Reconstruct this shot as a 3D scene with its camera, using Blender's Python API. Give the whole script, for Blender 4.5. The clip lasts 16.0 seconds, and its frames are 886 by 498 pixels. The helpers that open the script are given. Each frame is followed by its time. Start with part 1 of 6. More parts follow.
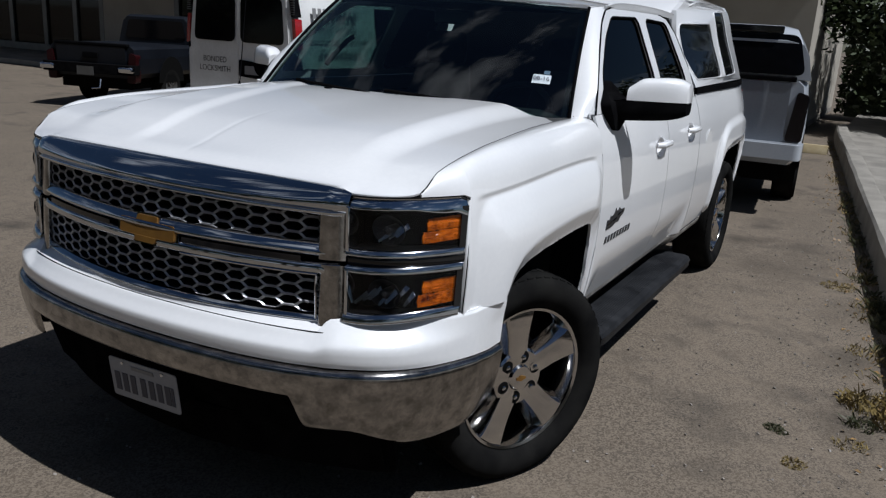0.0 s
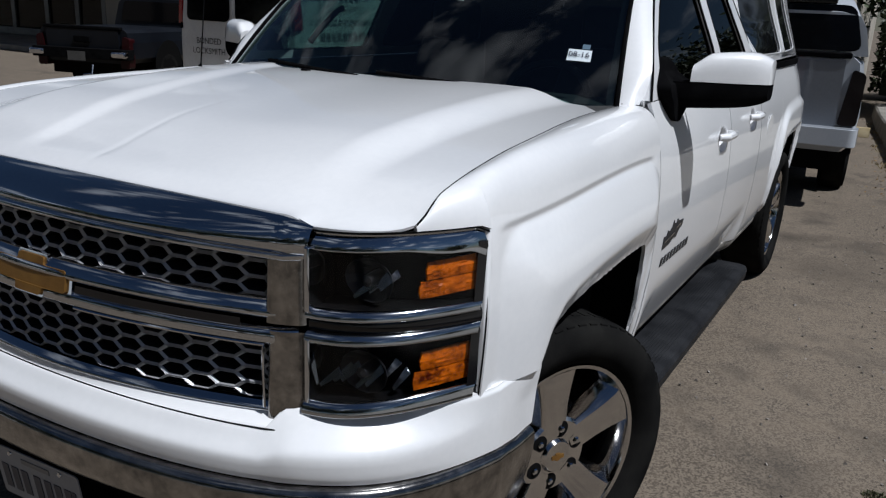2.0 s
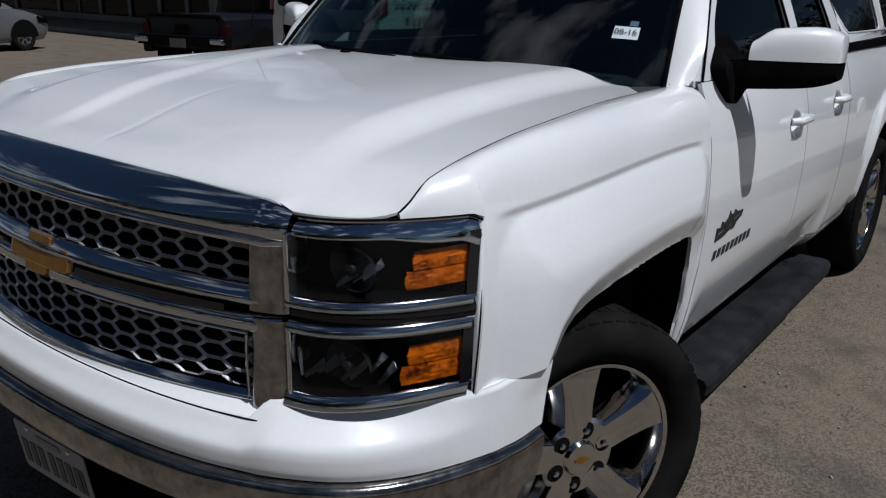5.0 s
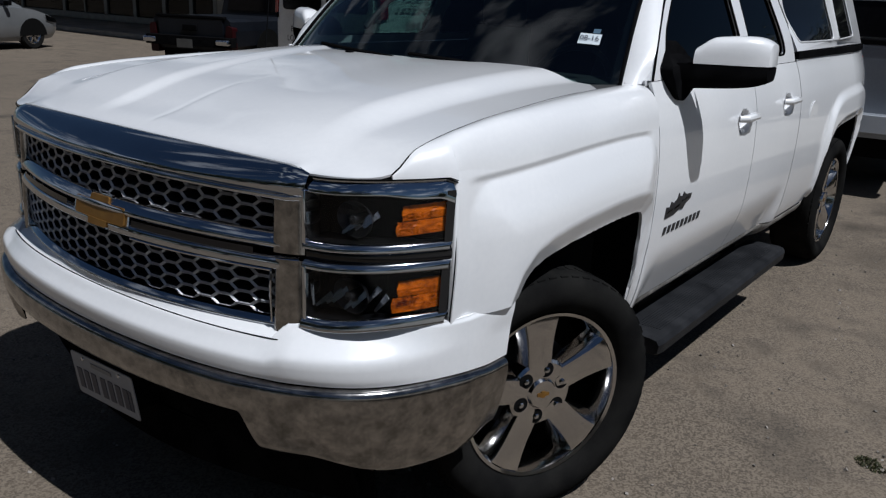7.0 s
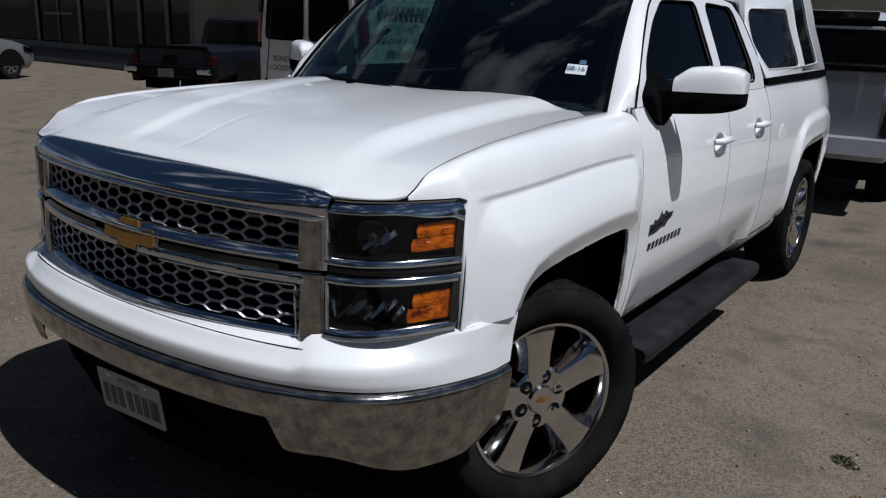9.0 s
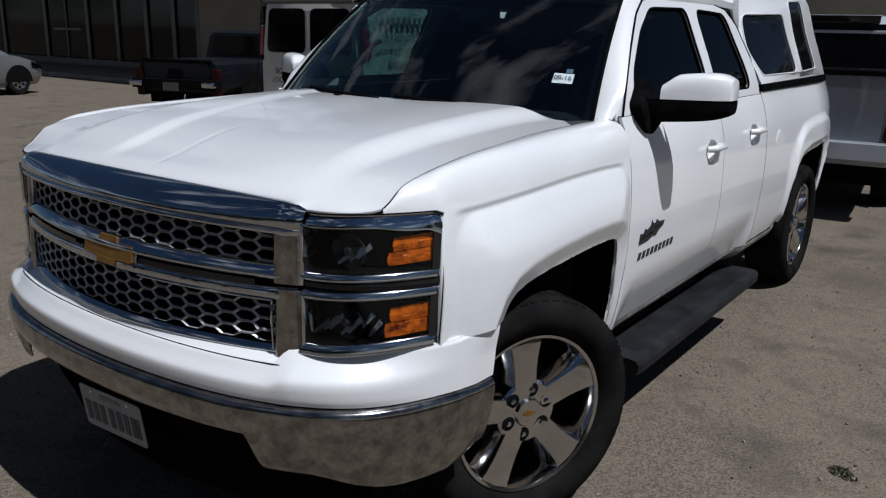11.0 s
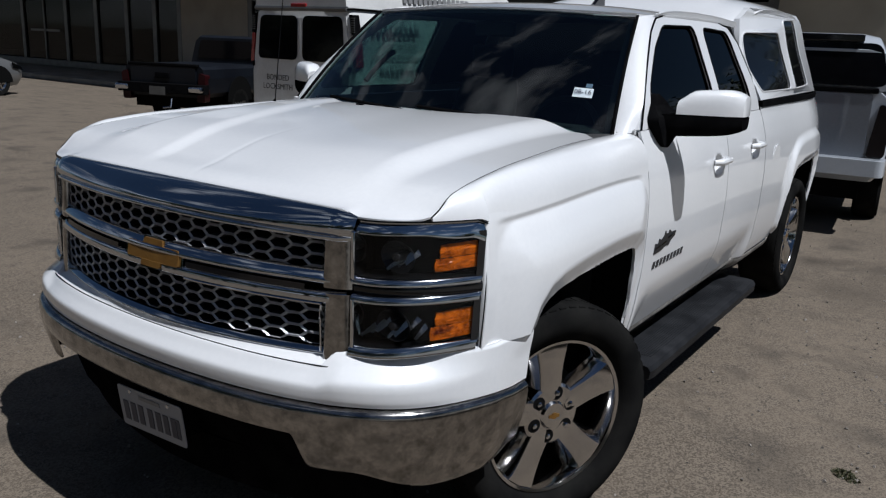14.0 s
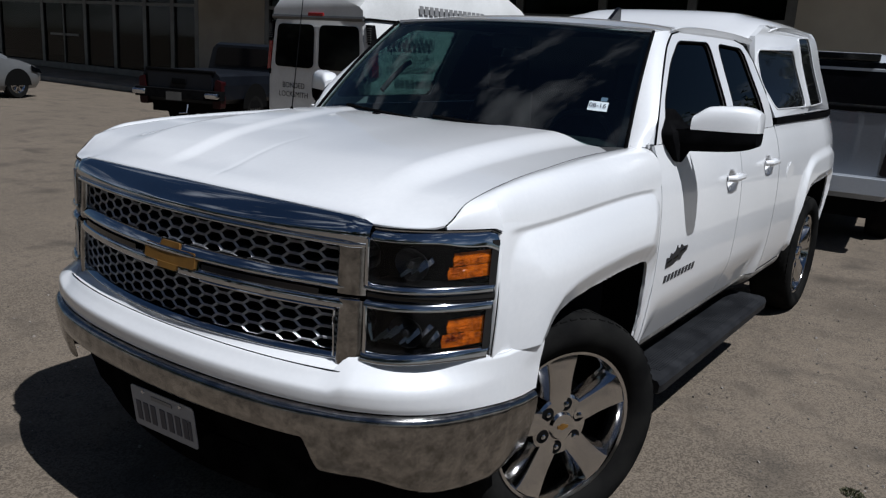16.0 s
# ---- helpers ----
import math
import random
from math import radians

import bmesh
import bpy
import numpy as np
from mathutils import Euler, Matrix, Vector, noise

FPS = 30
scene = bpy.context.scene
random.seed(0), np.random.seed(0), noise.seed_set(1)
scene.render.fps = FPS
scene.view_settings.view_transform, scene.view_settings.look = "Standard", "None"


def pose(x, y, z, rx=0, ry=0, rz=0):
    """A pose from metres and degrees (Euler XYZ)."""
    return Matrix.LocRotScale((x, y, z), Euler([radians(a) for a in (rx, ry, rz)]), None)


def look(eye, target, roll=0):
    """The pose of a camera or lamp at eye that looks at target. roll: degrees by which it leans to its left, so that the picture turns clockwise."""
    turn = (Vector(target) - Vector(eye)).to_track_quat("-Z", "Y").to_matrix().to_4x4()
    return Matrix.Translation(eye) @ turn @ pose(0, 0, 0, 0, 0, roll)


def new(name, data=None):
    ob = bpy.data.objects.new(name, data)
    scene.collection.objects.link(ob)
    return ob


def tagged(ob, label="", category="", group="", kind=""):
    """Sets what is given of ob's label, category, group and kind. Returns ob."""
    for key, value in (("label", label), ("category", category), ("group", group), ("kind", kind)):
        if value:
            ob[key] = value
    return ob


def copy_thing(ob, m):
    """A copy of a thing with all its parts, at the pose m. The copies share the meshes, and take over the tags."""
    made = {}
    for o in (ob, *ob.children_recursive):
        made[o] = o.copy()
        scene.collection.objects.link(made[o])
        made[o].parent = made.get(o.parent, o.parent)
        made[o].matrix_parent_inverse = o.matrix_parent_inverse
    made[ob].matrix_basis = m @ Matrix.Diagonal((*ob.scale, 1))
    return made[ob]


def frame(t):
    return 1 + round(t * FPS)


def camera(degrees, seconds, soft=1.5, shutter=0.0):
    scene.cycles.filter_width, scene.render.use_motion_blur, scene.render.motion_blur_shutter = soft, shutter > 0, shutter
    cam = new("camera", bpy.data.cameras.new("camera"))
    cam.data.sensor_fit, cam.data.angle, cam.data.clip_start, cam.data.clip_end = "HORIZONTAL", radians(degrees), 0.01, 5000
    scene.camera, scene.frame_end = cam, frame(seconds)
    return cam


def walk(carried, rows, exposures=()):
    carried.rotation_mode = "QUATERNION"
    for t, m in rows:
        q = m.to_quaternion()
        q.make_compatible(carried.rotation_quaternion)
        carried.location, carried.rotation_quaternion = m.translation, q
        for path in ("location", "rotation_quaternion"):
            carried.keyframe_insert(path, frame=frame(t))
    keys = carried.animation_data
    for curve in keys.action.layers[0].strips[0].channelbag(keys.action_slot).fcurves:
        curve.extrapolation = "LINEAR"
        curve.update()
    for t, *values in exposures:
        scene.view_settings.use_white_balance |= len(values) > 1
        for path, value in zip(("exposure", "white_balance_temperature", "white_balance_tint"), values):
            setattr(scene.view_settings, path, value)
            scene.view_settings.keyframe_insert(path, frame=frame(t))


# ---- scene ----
cam = camera(57.7, 16.0, soft=1.25)
PATH = [
    (0, (2.051, -1.669, 1.69), (1.122, 0.02, 1.155), 3.4),
    (0.5, (2.009, -1.491, 1.669), (0.963, 0.118, 1.108), -0.1),
    (1, (1.976, -1.295, 1.63), (0.997, 0.334, 1.005), 2.9),
    (1.5, (1.823, -1.131, 1.603), (0.814, 0.486, 0.997), 2.9),
    (2, (1.675, -0.97, 1.625), (0.723, 0.691, 1.049), 2.7),
    (2.5, (1.642, -0.762, 1.596), (0.609, 0.85, 1.018), 2.8),
    (3, (1.688, -0.6, 1.59), (0.467, 0.863, 0.983), 1.4),
    (3.5, (1.699, -0.535, 1.563), (0.582, 0.957, 0.838), 0.6),
    (6, (2.009, -0.976, 1.635), (0.801, 0.517, 1.077), 2.0),
    (6.5, (2.108, -1.031, 1.629), (0.862, 0.421, 1.045), 1.2),
    (7, (2.101, -1.097, 1.631), (0.954, 0.424, 1.023), 2.5),
    (7.5, (2.055, -1.229, 1.633), (0.912, 0.296, 1.026), 1.8),
    (8, (2.037, -1.32, 1.638), (0.943, 0.246, 1.047), 2.9),
    (8.5, (2.085, -1.317, 1.653), (0.986, 0.257, 1.091), 2.5),
    (11, (2.195, -1.228, 1.662), (1.058, 0.332, 1.137), 1.3),
    (11.5, (2.152, -1.303, 1.675), (1.024, 0.262, 1.145), 0.7),
    (12, (2.11, -1.346, 1.671), (1.022, 0.245, 1.139), 1.9),
    (12.5, (2.102, -1.368, 1.68), (1.021, 0.234, 1.165), 1.5),
    (13, (2.088, -1.383, 1.677), (0.973, 0.196, 1.164), 1.6),
    (13.5, (2.086, -1.386, 1.677), (0.985, 0.202, 1.161), 2.1),
    (14, (2.088, -1.41, 1.678), (1.0, 0.19, 1.173), 2.4),
    (14.5, (2.091, -1.422, 1.678), (0.993, 0.164, 1.147), 3.4),
    (15, (2.078, -1.422, 1.677), (0.997, 0.174, 1.144), 3.7),
    (15.5, (2.086, -1.428, 1.676), (0.978, 0.158, 1.169), 3.5),
    (16, (2.093, -1.434, 1.676), (0.98, 0.156, 1.196), 3.5),
]
walk(cam, [(t, look(eye, target, roll)) for t, eye, target, roll in PATH],
     exposures=[(0, -0.05, 6000, 10), (1.5, -0.06, 6000, 10), (3.0, -0.27, 6000, 10), (3.7, -0.32, 6000, 10), (5.8, -0.37, 6000, 10), (7.0, -0.20, 6000, 10), (8.7, -0.14, 6000, 10), (11.0, -0.13, 6000, 10), (16, -0.04, 6000, 10)])

# ---- light ----
SUN = Vector((0.56, -0.02, 1.0)).normalized()
world = bpy.data.worlds.new("sky")
scene.world = world
world.use_nodes = True
wn, wl = world.node_tree.nodes, world.node_tree.links
wn.clear()
sky = wn.new("ShaderNodeTexSky")
sky.sky_type, sky.sun_disc = "NISHITA", False
sky.sun_elevation = math.asin(SUN.z)
sky.sun_rotation = math.atan2(SUN.x, SUN.y)
sky.altitude, sky.air_density, sky.dust_density, sky.ozone_density = 200.0, 1.0, 0.1, 5.0
coord = wn.new("ShaderNodeTexCoord")
mapping = wn.new("ShaderNodeMapping")
mapping.inputs["Scale"].default_value = (1.0, 1.0, 2.6)
mapping.inputs["Location"].default_value = (0.35, 0.1, 0.2)
wl.new(coord.outputs["Generated"], mapping.inputs["Vector"])
puffs = wn.new("ShaderNodeTexNoise")
puffs.inputs["Scale"].default_value, puffs.inputs["Detail"].default_value = 3.2, 7.0
puffs.inputs["Roughness"].default_value = 0.6
wl.new(mapping.outputs["Vector"], puffs.inputs["Vector"])
ramp = wn.new("ShaderNodeValToRGB")
ramp.color_ramp.elements[0].position, ramp.color_ramp.elements[1].position = 0.54, 0.82
wl.new(puffs.outputs["Fac"], ramp.inputs["Fac"])
cloudmix = wn.new("ShaderNodeMixRGB")
cloudmix.inputs["Color2"].default_value = (38.0, 38.5, 39.0, 1)
wl.new(ramp.outputs["Color"], cloudmix.inputs["Fac"])
wl.new(sky.outputs["Color"], cloudmix.inputs["Color1"])
background = wn.new("ShaderNodeBackground")
background.inputs["Strength"].default_value = 0.023
wl.new(cloudmix.outputs["Color"], background.inputs["Color"])
wout = wn.new("ShaderNodeOutputWorld")
wl.new(background.outputs["Background"], wout.inputs["Surface"])

sun_data = bpy.data.lights.new("sun", "SUN")
sun_data.energy, sun_data.angle, sun_data.color = 4.7, radians(0.53), (1.0, 0.985, 0.955)
sun = new("sun", sun_data)
sun.matrix_world = look(SUN * 40, (0, 0, 0))


# ---- materials ----
def material(name, color=(0.5, 0.5, 0.5), rough=0.5, metal=0.0, coat=0.0, spec=0.5):
    m = bpy.data.materials.new(name)
    m.use_nodes = True
    b = m.node_tree.nodes["Principled BSDF"]
    b.inputs["Base Color"].default_value = (*color, 1)
    b.inputs["Roughness"].default_value, b.inputs["Metallic"].default_value = rough, metal
    b.inputs["Coat Weight"].default_value, b.inputs["Coat Roughness"].default_value = coat, 0.03
    b.inputs["Specular IOR Level"].default_value = spec
    return m


def vary(m, dark, light, scale=4.0, detail=6.0, bump=0.0, bump_scale=200.0, rough=None, stretch=(1, 1, 1)):
    """Two scales of colour variation, fine relief and uneven gloss in object space."""
    n, l = m.node_tree.nodes, m.node_tree.links
    b = n["Principled BSDF"]
    c = n.new("ShaderNodeTexCoord")
    mp = n.new("ShaderNodeMapping")
    mp.inputs["Scale"].default_value = stretch
    l.new(c.outputs["Object"], mp.inputs["Vector"])
    a = n.new("ShaderNodeTexNoise")
    a.inputs["Scale"].default_value, a.inputs["Detail"].default_value = scale, detail
    f = n.new("ShaderNodeTexNoise")
    f.inputs["Scale"].default_value, f.inputs["Detail"].default_value = bump_scale, 3.0
    l.new(mp.outputs["Vector"], a.inputs["Vector"])
    l.new(mp.outputs["Vector"], f.inputs["Vector"])
    mix = n.new("ShaderNodeMath")
    mix.operation = "MULTIPLY_ADD"
    mix.inputs[1].default_value = 0.4
    l.new(f.outputs["Fac"], mix.inputs[0])
    l.new(a.outputs["Fac"], mix.inputs[2])
    r = n.new("ShaderNodeValToRGB")
    r.color_ramp.elements[0].position, r.color_ramp.elements[1].position = 0.5, 0.9
    r.color_ramp.elements[0].color, r.color_ramp.elements[1].color = (*dark, 1), (*light, 1)
    l.new(mix.outputs["Value"], r.inputs["Fac"])
    l.new(r.outputs["Color"], b.inputs["Base Color"])
    if rough:
        q = n.new("ShaderNodeMapRange")
        q.inputs["To Min"].default_value, q.inputs["To Max"].default_value = rough
        l.new(a.outputs["Fac"], q.inputs["Value"])
        l.new(q.outputs["Result"], b.inputs["Roughness"])
    if bump:
        u = n.new("ShaderNodeBump")
        u.inputs["Strength"].default_value, u.inputs["Distance"].default_value = bump, 0.004
        l.new(f.outputs["Fac"], u.inputs["Height"])
        l.new(u.outputs["Normal"], b.inputs["Normal"])
    return m


def glass(name, tint, rough=0.0, gloss=0.045, rim=0.95):
    """A sheet of glass: tinted clear passage, with gloss by Fresnel."""
    m = bpy.data.materials.new(name)
    m.use_nodes = True
    n, l = m.node_tree.nodes, m.node_tree.links
    n.clear()
    t, g, f, p, a, x, o = (n.new("ShaderNode" + k) for k in ("BsdfTransparent", "BsdfGlossy", "LayerWeight", "Math", "Math", "MixShader", "OutputMaterial"))
    t.inputs["Color"].default_value = (*tint, 1)
    g.inputs["Roughness"].default_value, f.inputs["Blend"].default_value = rough, 0.5
    p.operation, p.inputs[1].default_value = "POWER", 5.0
    a.operation, a.inputs[1].default_value, a.inputs[2].default_value = "MULTIPLY_ADD", rim, gloss
    l.new(f.outputs["Facing"], p.inputs[0])
    l.new(p.outputs["Value"], a.inputs[0])
    l.new(a.outputs["Value"], x.inputs["Fac"])
    l.new(t.outputs["BSDF"], x.inputs[1])
    l.new(g.outputs["BSDF"], x.inputs[2])
    l.new(x.outputs["Shader"], o.inputs["Surface"])
    return m


white_paint = vary(material("white_paint", rough=0.3, coat=1.0), (0.74, 0.745, 0.76), (0.80, 0.80, 0.81), scale=1.5, bump_scale=60, rough=(0.25, 0.4))
# dust and smudges, darkened as well for the shade below the doors
dusty_shaded_paint = vary(material("dusty_shaded_white_paint", rough=0.6, coat=0.1), (0.10, 0.09, 0.078), (0.46, 0.44, 0.41), scale=5.0, bump_scale=40, rough=(0.5, 0.7))
van_paint = vary(material("aged_white_paint", rough=0.4, coat=0.4), (0.55, 0.55, 0.54), (0.68, 0.68, 0.67), scale=2.0, bump_scale=40, rough=(0.35, 0.55))
silver_paint = vary(material("silver_paint", rough=0.35, metal=0.3, coat=0.7), (0.14, 0.145, 0.15), (0.18, 0.185, 0.19), scale=2.0, bump_scale=90)
grey_truck_paint = vary(material("pale_grey_paint", rough=0.32, coat=0.8), (0.36, 0.385, 0.425), (0.42, 0.445, 0.485), scale=1.6, bump_scale=60)
# darker tailgate paint, with the shade of the rear face put into the colour
shaded_gate_paint = vary(material("pale_grey_shaded_paint", rough=0.35, coat=0.6), (0.13, 0.145, 0.17), (0.17, 0.185, 0.21), scale=1.6, bump_scale=60)
dark_paint = vary(material("dark_paint", rough=0.5, coat=0.12, spec=0.2), (0.003, 0.004, 0.007), (0.006, 0.008, 0.012), scale=2.0, bump_scale=60)
chrome = vary(material("chrome", rough=0.05, metal=1.0), (0.50, 0.515, 0.55), (0.58, 0.595, 0.62), scale=5.0, bump_scale=120, rough=(0.02, 0.09))
lamp_chrome = vary(material("lamp_bar_chrome", rough=0.15, metal=1.0), (0.44, 0.455, 0.48), (0.52, 0.535, 0.56), scale=9.0, bump_scale=120, rough=(0.08, 0.14))
# mottled tint: dust, and the reflected ground's dark speckle put into the colour
bumper_chrome = vary(material("bumper_chrome", rough=0.08, metal=1.0), (0.19, 0.185, 0.18), (0.43, 0.415, 0.40), scale=22.0, bump=0.09, bump_scale=80, rough=(0.08, 0.24))
polished = vary(material("polished_aluminium", rough=0.16, metal=1.0), (0.50, 0.49, 0.49), (0.64, 0.63, 0.62), scale=7.0, bump_scale=160, rough=(0.05, 0.15))
dark_metal = material("dark_metal", (0.05, 0.05, 0.055), 0.45, 0.8)
mesh_chrome = vary(material("satin_grille_chrome", rough=0.38, metal=0.5), (0.40, 0.405, 0.42), (0.50, 0.505, 0.52), scale=6.0, bump_scale=100)
black_plastic = vary(material("black_plastic", rough=0.75, spec=0.0), (0.003, 0.003, 0.0035), (0.007, 0.007, 0.0075), scale=12, bump=0.25, bump_scale=600)
gloss_black = material("gloss_black", (0.006, 0.006, 0.007), 0.10)
cell_shade = material("cell_shade_black", (0.012, 0.012, 0.014), 0.45, spec=0.25)
streak_chrome = vary(material("lamp_reflector_chrome", rough=0.12, metal=1.0), (0.42, 0.44, 0.47), (0.62, 0.64, 0.68), scale=60.0, bump_scale=200, rough=(0.08, 0.3))
black_glass = material("black_glass", (0.003, 0.003, 0.004), 0.05, spec=0.18)
# near-black for the underbody and for sheets that stand in for shade in gaps
void_black = material("underbody_and_shade_black", (0.007, 0.007, 0.007), 0.85, spec=0.0)
rubber = vary(material("tyre_rubber", rough=0.7, spec=0.0), (0.007, 0.007, 0.0072), (0.015, 0.0147, 0.014), scale=9, bump=0.3, bump_scale=300, rough=(0.55, 0.85))
step_rubber = vary(material("ribbed_step_rubber", rough=0.5, spec=0.1), (0.008, 0.0085, 0.010), (0.024, 0.025, 0.028), scale=7, bump=0.4, bump_scale=250, rough=(0.4, 0.65))
gold = vary(material("gold_emblem", rough=0.28, metal=0.5), (0.19, 0.092, 0.022), (0.27, 0.140, 0.032), scale=20, bump_scale=300)
# dark to bright orange blotches put the facets' sparkle into the colour
amber = vary(material("amber_lens", rough=0.25, coat=0.15, spec=0.2), (0.06, 0.006, 0.0), (0.72, 0.15, 0.0), scale=28.0, detail=4.0, bump_scale=140)
red_lens = material("red_lens", (0.30, 0.01, 0.012), 0.15, coat=1.0)
# red lens with the dimness of shade put into its colour
shaded_red_lens = material("shaded_red_lens", (0.018, 0.002, 0.003), 0.4, spec=0.2)
smoked_lens = material("smoked_lens", (0.006, 0.004, 0.005), 0.25, coat=0.1, spec=0.2)
lamp_black = material("lamp_housing_black", (0.003, 0.003, 0.0035), 0.5, spec=0.05)
clear_lens = glass("clear_lens", (0.84, 0.86, 0.88), gloss=0.022)
windshield_glass = glass("windshield_glass", (0.42, 0.54, 0.53), gloss=0.095)
door_glass = glass("door_glass", (0.33, 0.44, 0.42))
privacy_glass = glass("privacy_glass", (0.012, 0.014, 0.016), gloss=0.035, rim=0.6)
shop_glass = glass("shop_glass", (0.34, 0.37, 0.38), gloss=0.020, rim=0.50)
cabin_dark = vary(material("cabin_charcoal", rough=0.7), (0.014, 0.014, 0.015), (0.028, 0.028, 0.029), scale=10, bump=0.3, bump_scale=500)
ink = material("black_lettering", (0.02, 0.02, 0.022), 0.5)
faded_ink = material("faded_grey_lettering", (0.20, 0.20, 0.205), 0.6)
# white toned down, the shade under the bumper put into the colour
shaded_plate_white = material("shaded_plate_white", (0.30, 0.31, 0.34), 0.5, spec=0.2)
sticker_white = material("sticker_white", (0.50, 0.56, 0.60), 0.5)
plate_ink = material("plate_ink", (0.03, 0.035, 0.06), 0.5)
sticker_blue = material("sticker_blue", (0.04, 0.09, 0.14), 0.4)


# ---- mesh helpers ----
def part(name, bm, mat, parent=None, label="", sharp=35, solid=0.0, bevel=0.0):
    """Links a bmesh as one mesh object under a thing."""
    me = bpy.data.meshes.new(name)
    for f in bm.faces:
        f.smooth = True
    bm.to_mesh(me)
    bm.free()
    me.materials.append(mat)
    me.set_sharp_from_angle(angle=radians(sharp))
    ob = new(name, me)
    if parent:
        ob.parent = parent
    if label:
        ob["label"] = label
    if solid:
        s = ob.modifiers.new("thickness", "SOLIDIFY")
        s.thickness, s.offset = solid, -1
        e = ob.modifiers.new("split", "EDGE_SPLIT")
        e.split_angle = radians(max(sharp, 30))
    if bevel:
        w = ob.modifiers.new("edge", "BEVEL")
        w.width, w.segments, w.limit_method, w.angle_limit = bevel, 2, "ANGLE", radians(40)
        w.harden_normals = False
    return ob


def root(name, label, category, at=(0, 0, 0), turn=0.0, group=""):
    e = new(name)
    e.empty_display_size = 0.2
    e.matrix_basis = pose(*at, 0, 0, turn)
    return tagged(e, label, category, group)


def grid(f, us, vs, flip=False, bm=None, closed=False):
    """A sheet f(u, v) -> point."""
    bm = bm or bmesh.new()
    rows = [[bm.verts.new(f(u, v)) for v in vs] for u in us]
    if closed:
        rows.append(rows[0])
    for a, b in zip(rows, rows[1:]):
        for i in range(len(vs) - 1):
            q = (a[i], b[i], b[i + 1], a[i + 1])
            bm.faces.new(q[::-1] if flip else q)
    return bm


def space(a, b, n):
    return [a + (b - a) * i / n for i in range(n + 1)]


def ease(a, b, n):
    """Steps that crowd towards both ends."""
    return [a + (b - a) * (1 - math.cos(math.pi * i / n)) / 2 for i in range(n + 1)]


def step(a, b, x):
    t = min(1.0, max(0.0, (x - a) / (b - a)))
    return t * t * (3 - 2 * t)


def interp(x, table):
    """Smooth passage through (x, y) pairs."""
    if x <= table[0][0]:
        return table[0][1]
    for i, ((x0, y0), (x1, y1)) in enumerate(zip(table, table[1:])):
        if x <= x1:
            t = (x - x0) / (x1 - x0)
            m0 = (y1 - table[i - 1][1]) / (x1 - table[i - 1][0]) if i else (y1 - y0) / (x1 - x0)
            m1 = (table[i + 2][1] - y0) / (table[i + 2][0] - x0) if i + 2 < len(table) else (y1 - y0) / (x1 - x0)
            h = x1 - x0
            return (2 * t**3 - 3 * t**2 + 1) * y0 + (t**3 - 2 * t**2 + t) * h * m0 + (3 * t**2 - 2 * t**3) * y1 + (t**3 - t**2) * h * m1
    return table[-1][1]


def box(x0, x1, y0, y1, z0, z1, bm=None, m=None):
    bm = bm or bmesh.new()
    v = [bm.verts.new((x, y, z)) for x in (x0, x1) for y in (y0, y1) for z in (z0, z1)]
    for q in ((0, 1, 3, 2), (4, 6, 7, 5), (0, 4, 5, 1), (2, 3, 7, 6), (0, 2, 6, 4), (1, 5, 7, 3)):
        bm.faces.new([v[i] for i in q])
    if m:
        bmesh.ops.transform(bm, matrix=m, verts=v)
    return bm


def prism(outline, depth, put, holes=(), bm=None):
    """A plate with holes: 2D outlines, swept from 0 to depth; put(u, v, d) gives the point."""
    from mathutils.geometry import tessellate_polygon
    bm = bm or bmesh.new()
    loops = [list(outline)] + [list(h) for h in holes]
    flat = [p for loop in loops for p in loop]
    tris = tessellate_polygon([[Vector((p[0], p[1], 0)) for p in loop] for loop in loops])
    front = [bm.verts.new(put(p[0], p[1], 0)) for p in flat]
    back = [bm.verts.new(put(p[0], p[1], depth)) for p in flat]
    for a, b, c in tris:
        bm.faces.new((front[a], front[b], front[c]))
        bm.faces.new((back[c], back[b], back[a]))
    k = 0
    for loop in loops:
        n = len(loop)
        for i in range(n):
            a, b = k + i, k + (i + 1) % n
            bm.faces.new((front[a], back[a], back[b], front[b]))
        k += n
    bmesh.ops.recalc_face_normals(bm, faces=bm.faces)
    return bm


def rounded(points, r, n=4):
    """A polygon with rounded corners."""
    out, k = [], len(points)
    for i in range(k):
        p, a, b = Vector(points[i]), Vector(points[i - 1]), Vector(points[(i + 1) % k])
        ra = min(r, (a - p).length * 0.45)
        rb = min(r, (b - p).length * 0.45)
        s, e = p + (a - p).normalized() * ra, p + (b - p).normalized() * rb
        for j in range(n + 1):
            t = j / n
            out.append(tuple((1 - t) ** 2 * s + 2 * t * (1 - t) * p + t * t * e))
    return out


def lathe(profile, n, centre, bm=None, axis="x", sx=1):
    """(radius, offset along the axis) turned round a line along x through centre."""
    bm = bm or bmesh.new()

    def f(u, v):
        r, o = profile[v]
        a = 2 * math.pi * u / n
        if axis == "x":
            return (centre[0] + sx * o, centre[1] + r * math.cos(a), centre[2] + r * math.sin(a))
        if axis == "z":
            return (centre[0] + r * math.cos(a), centre[1] + r * math.sin(a), centre[2] + o)
        return (centre[0] + r * math.cos(a), centre[1] + o, centre[2] + r * math.sin(a))
    grid(f, range(n), range(len(profile)), bm=bm, closed=True)
    bmesh.ops.recalc_face_normals(bm, faces=bm.faces)
    return bm


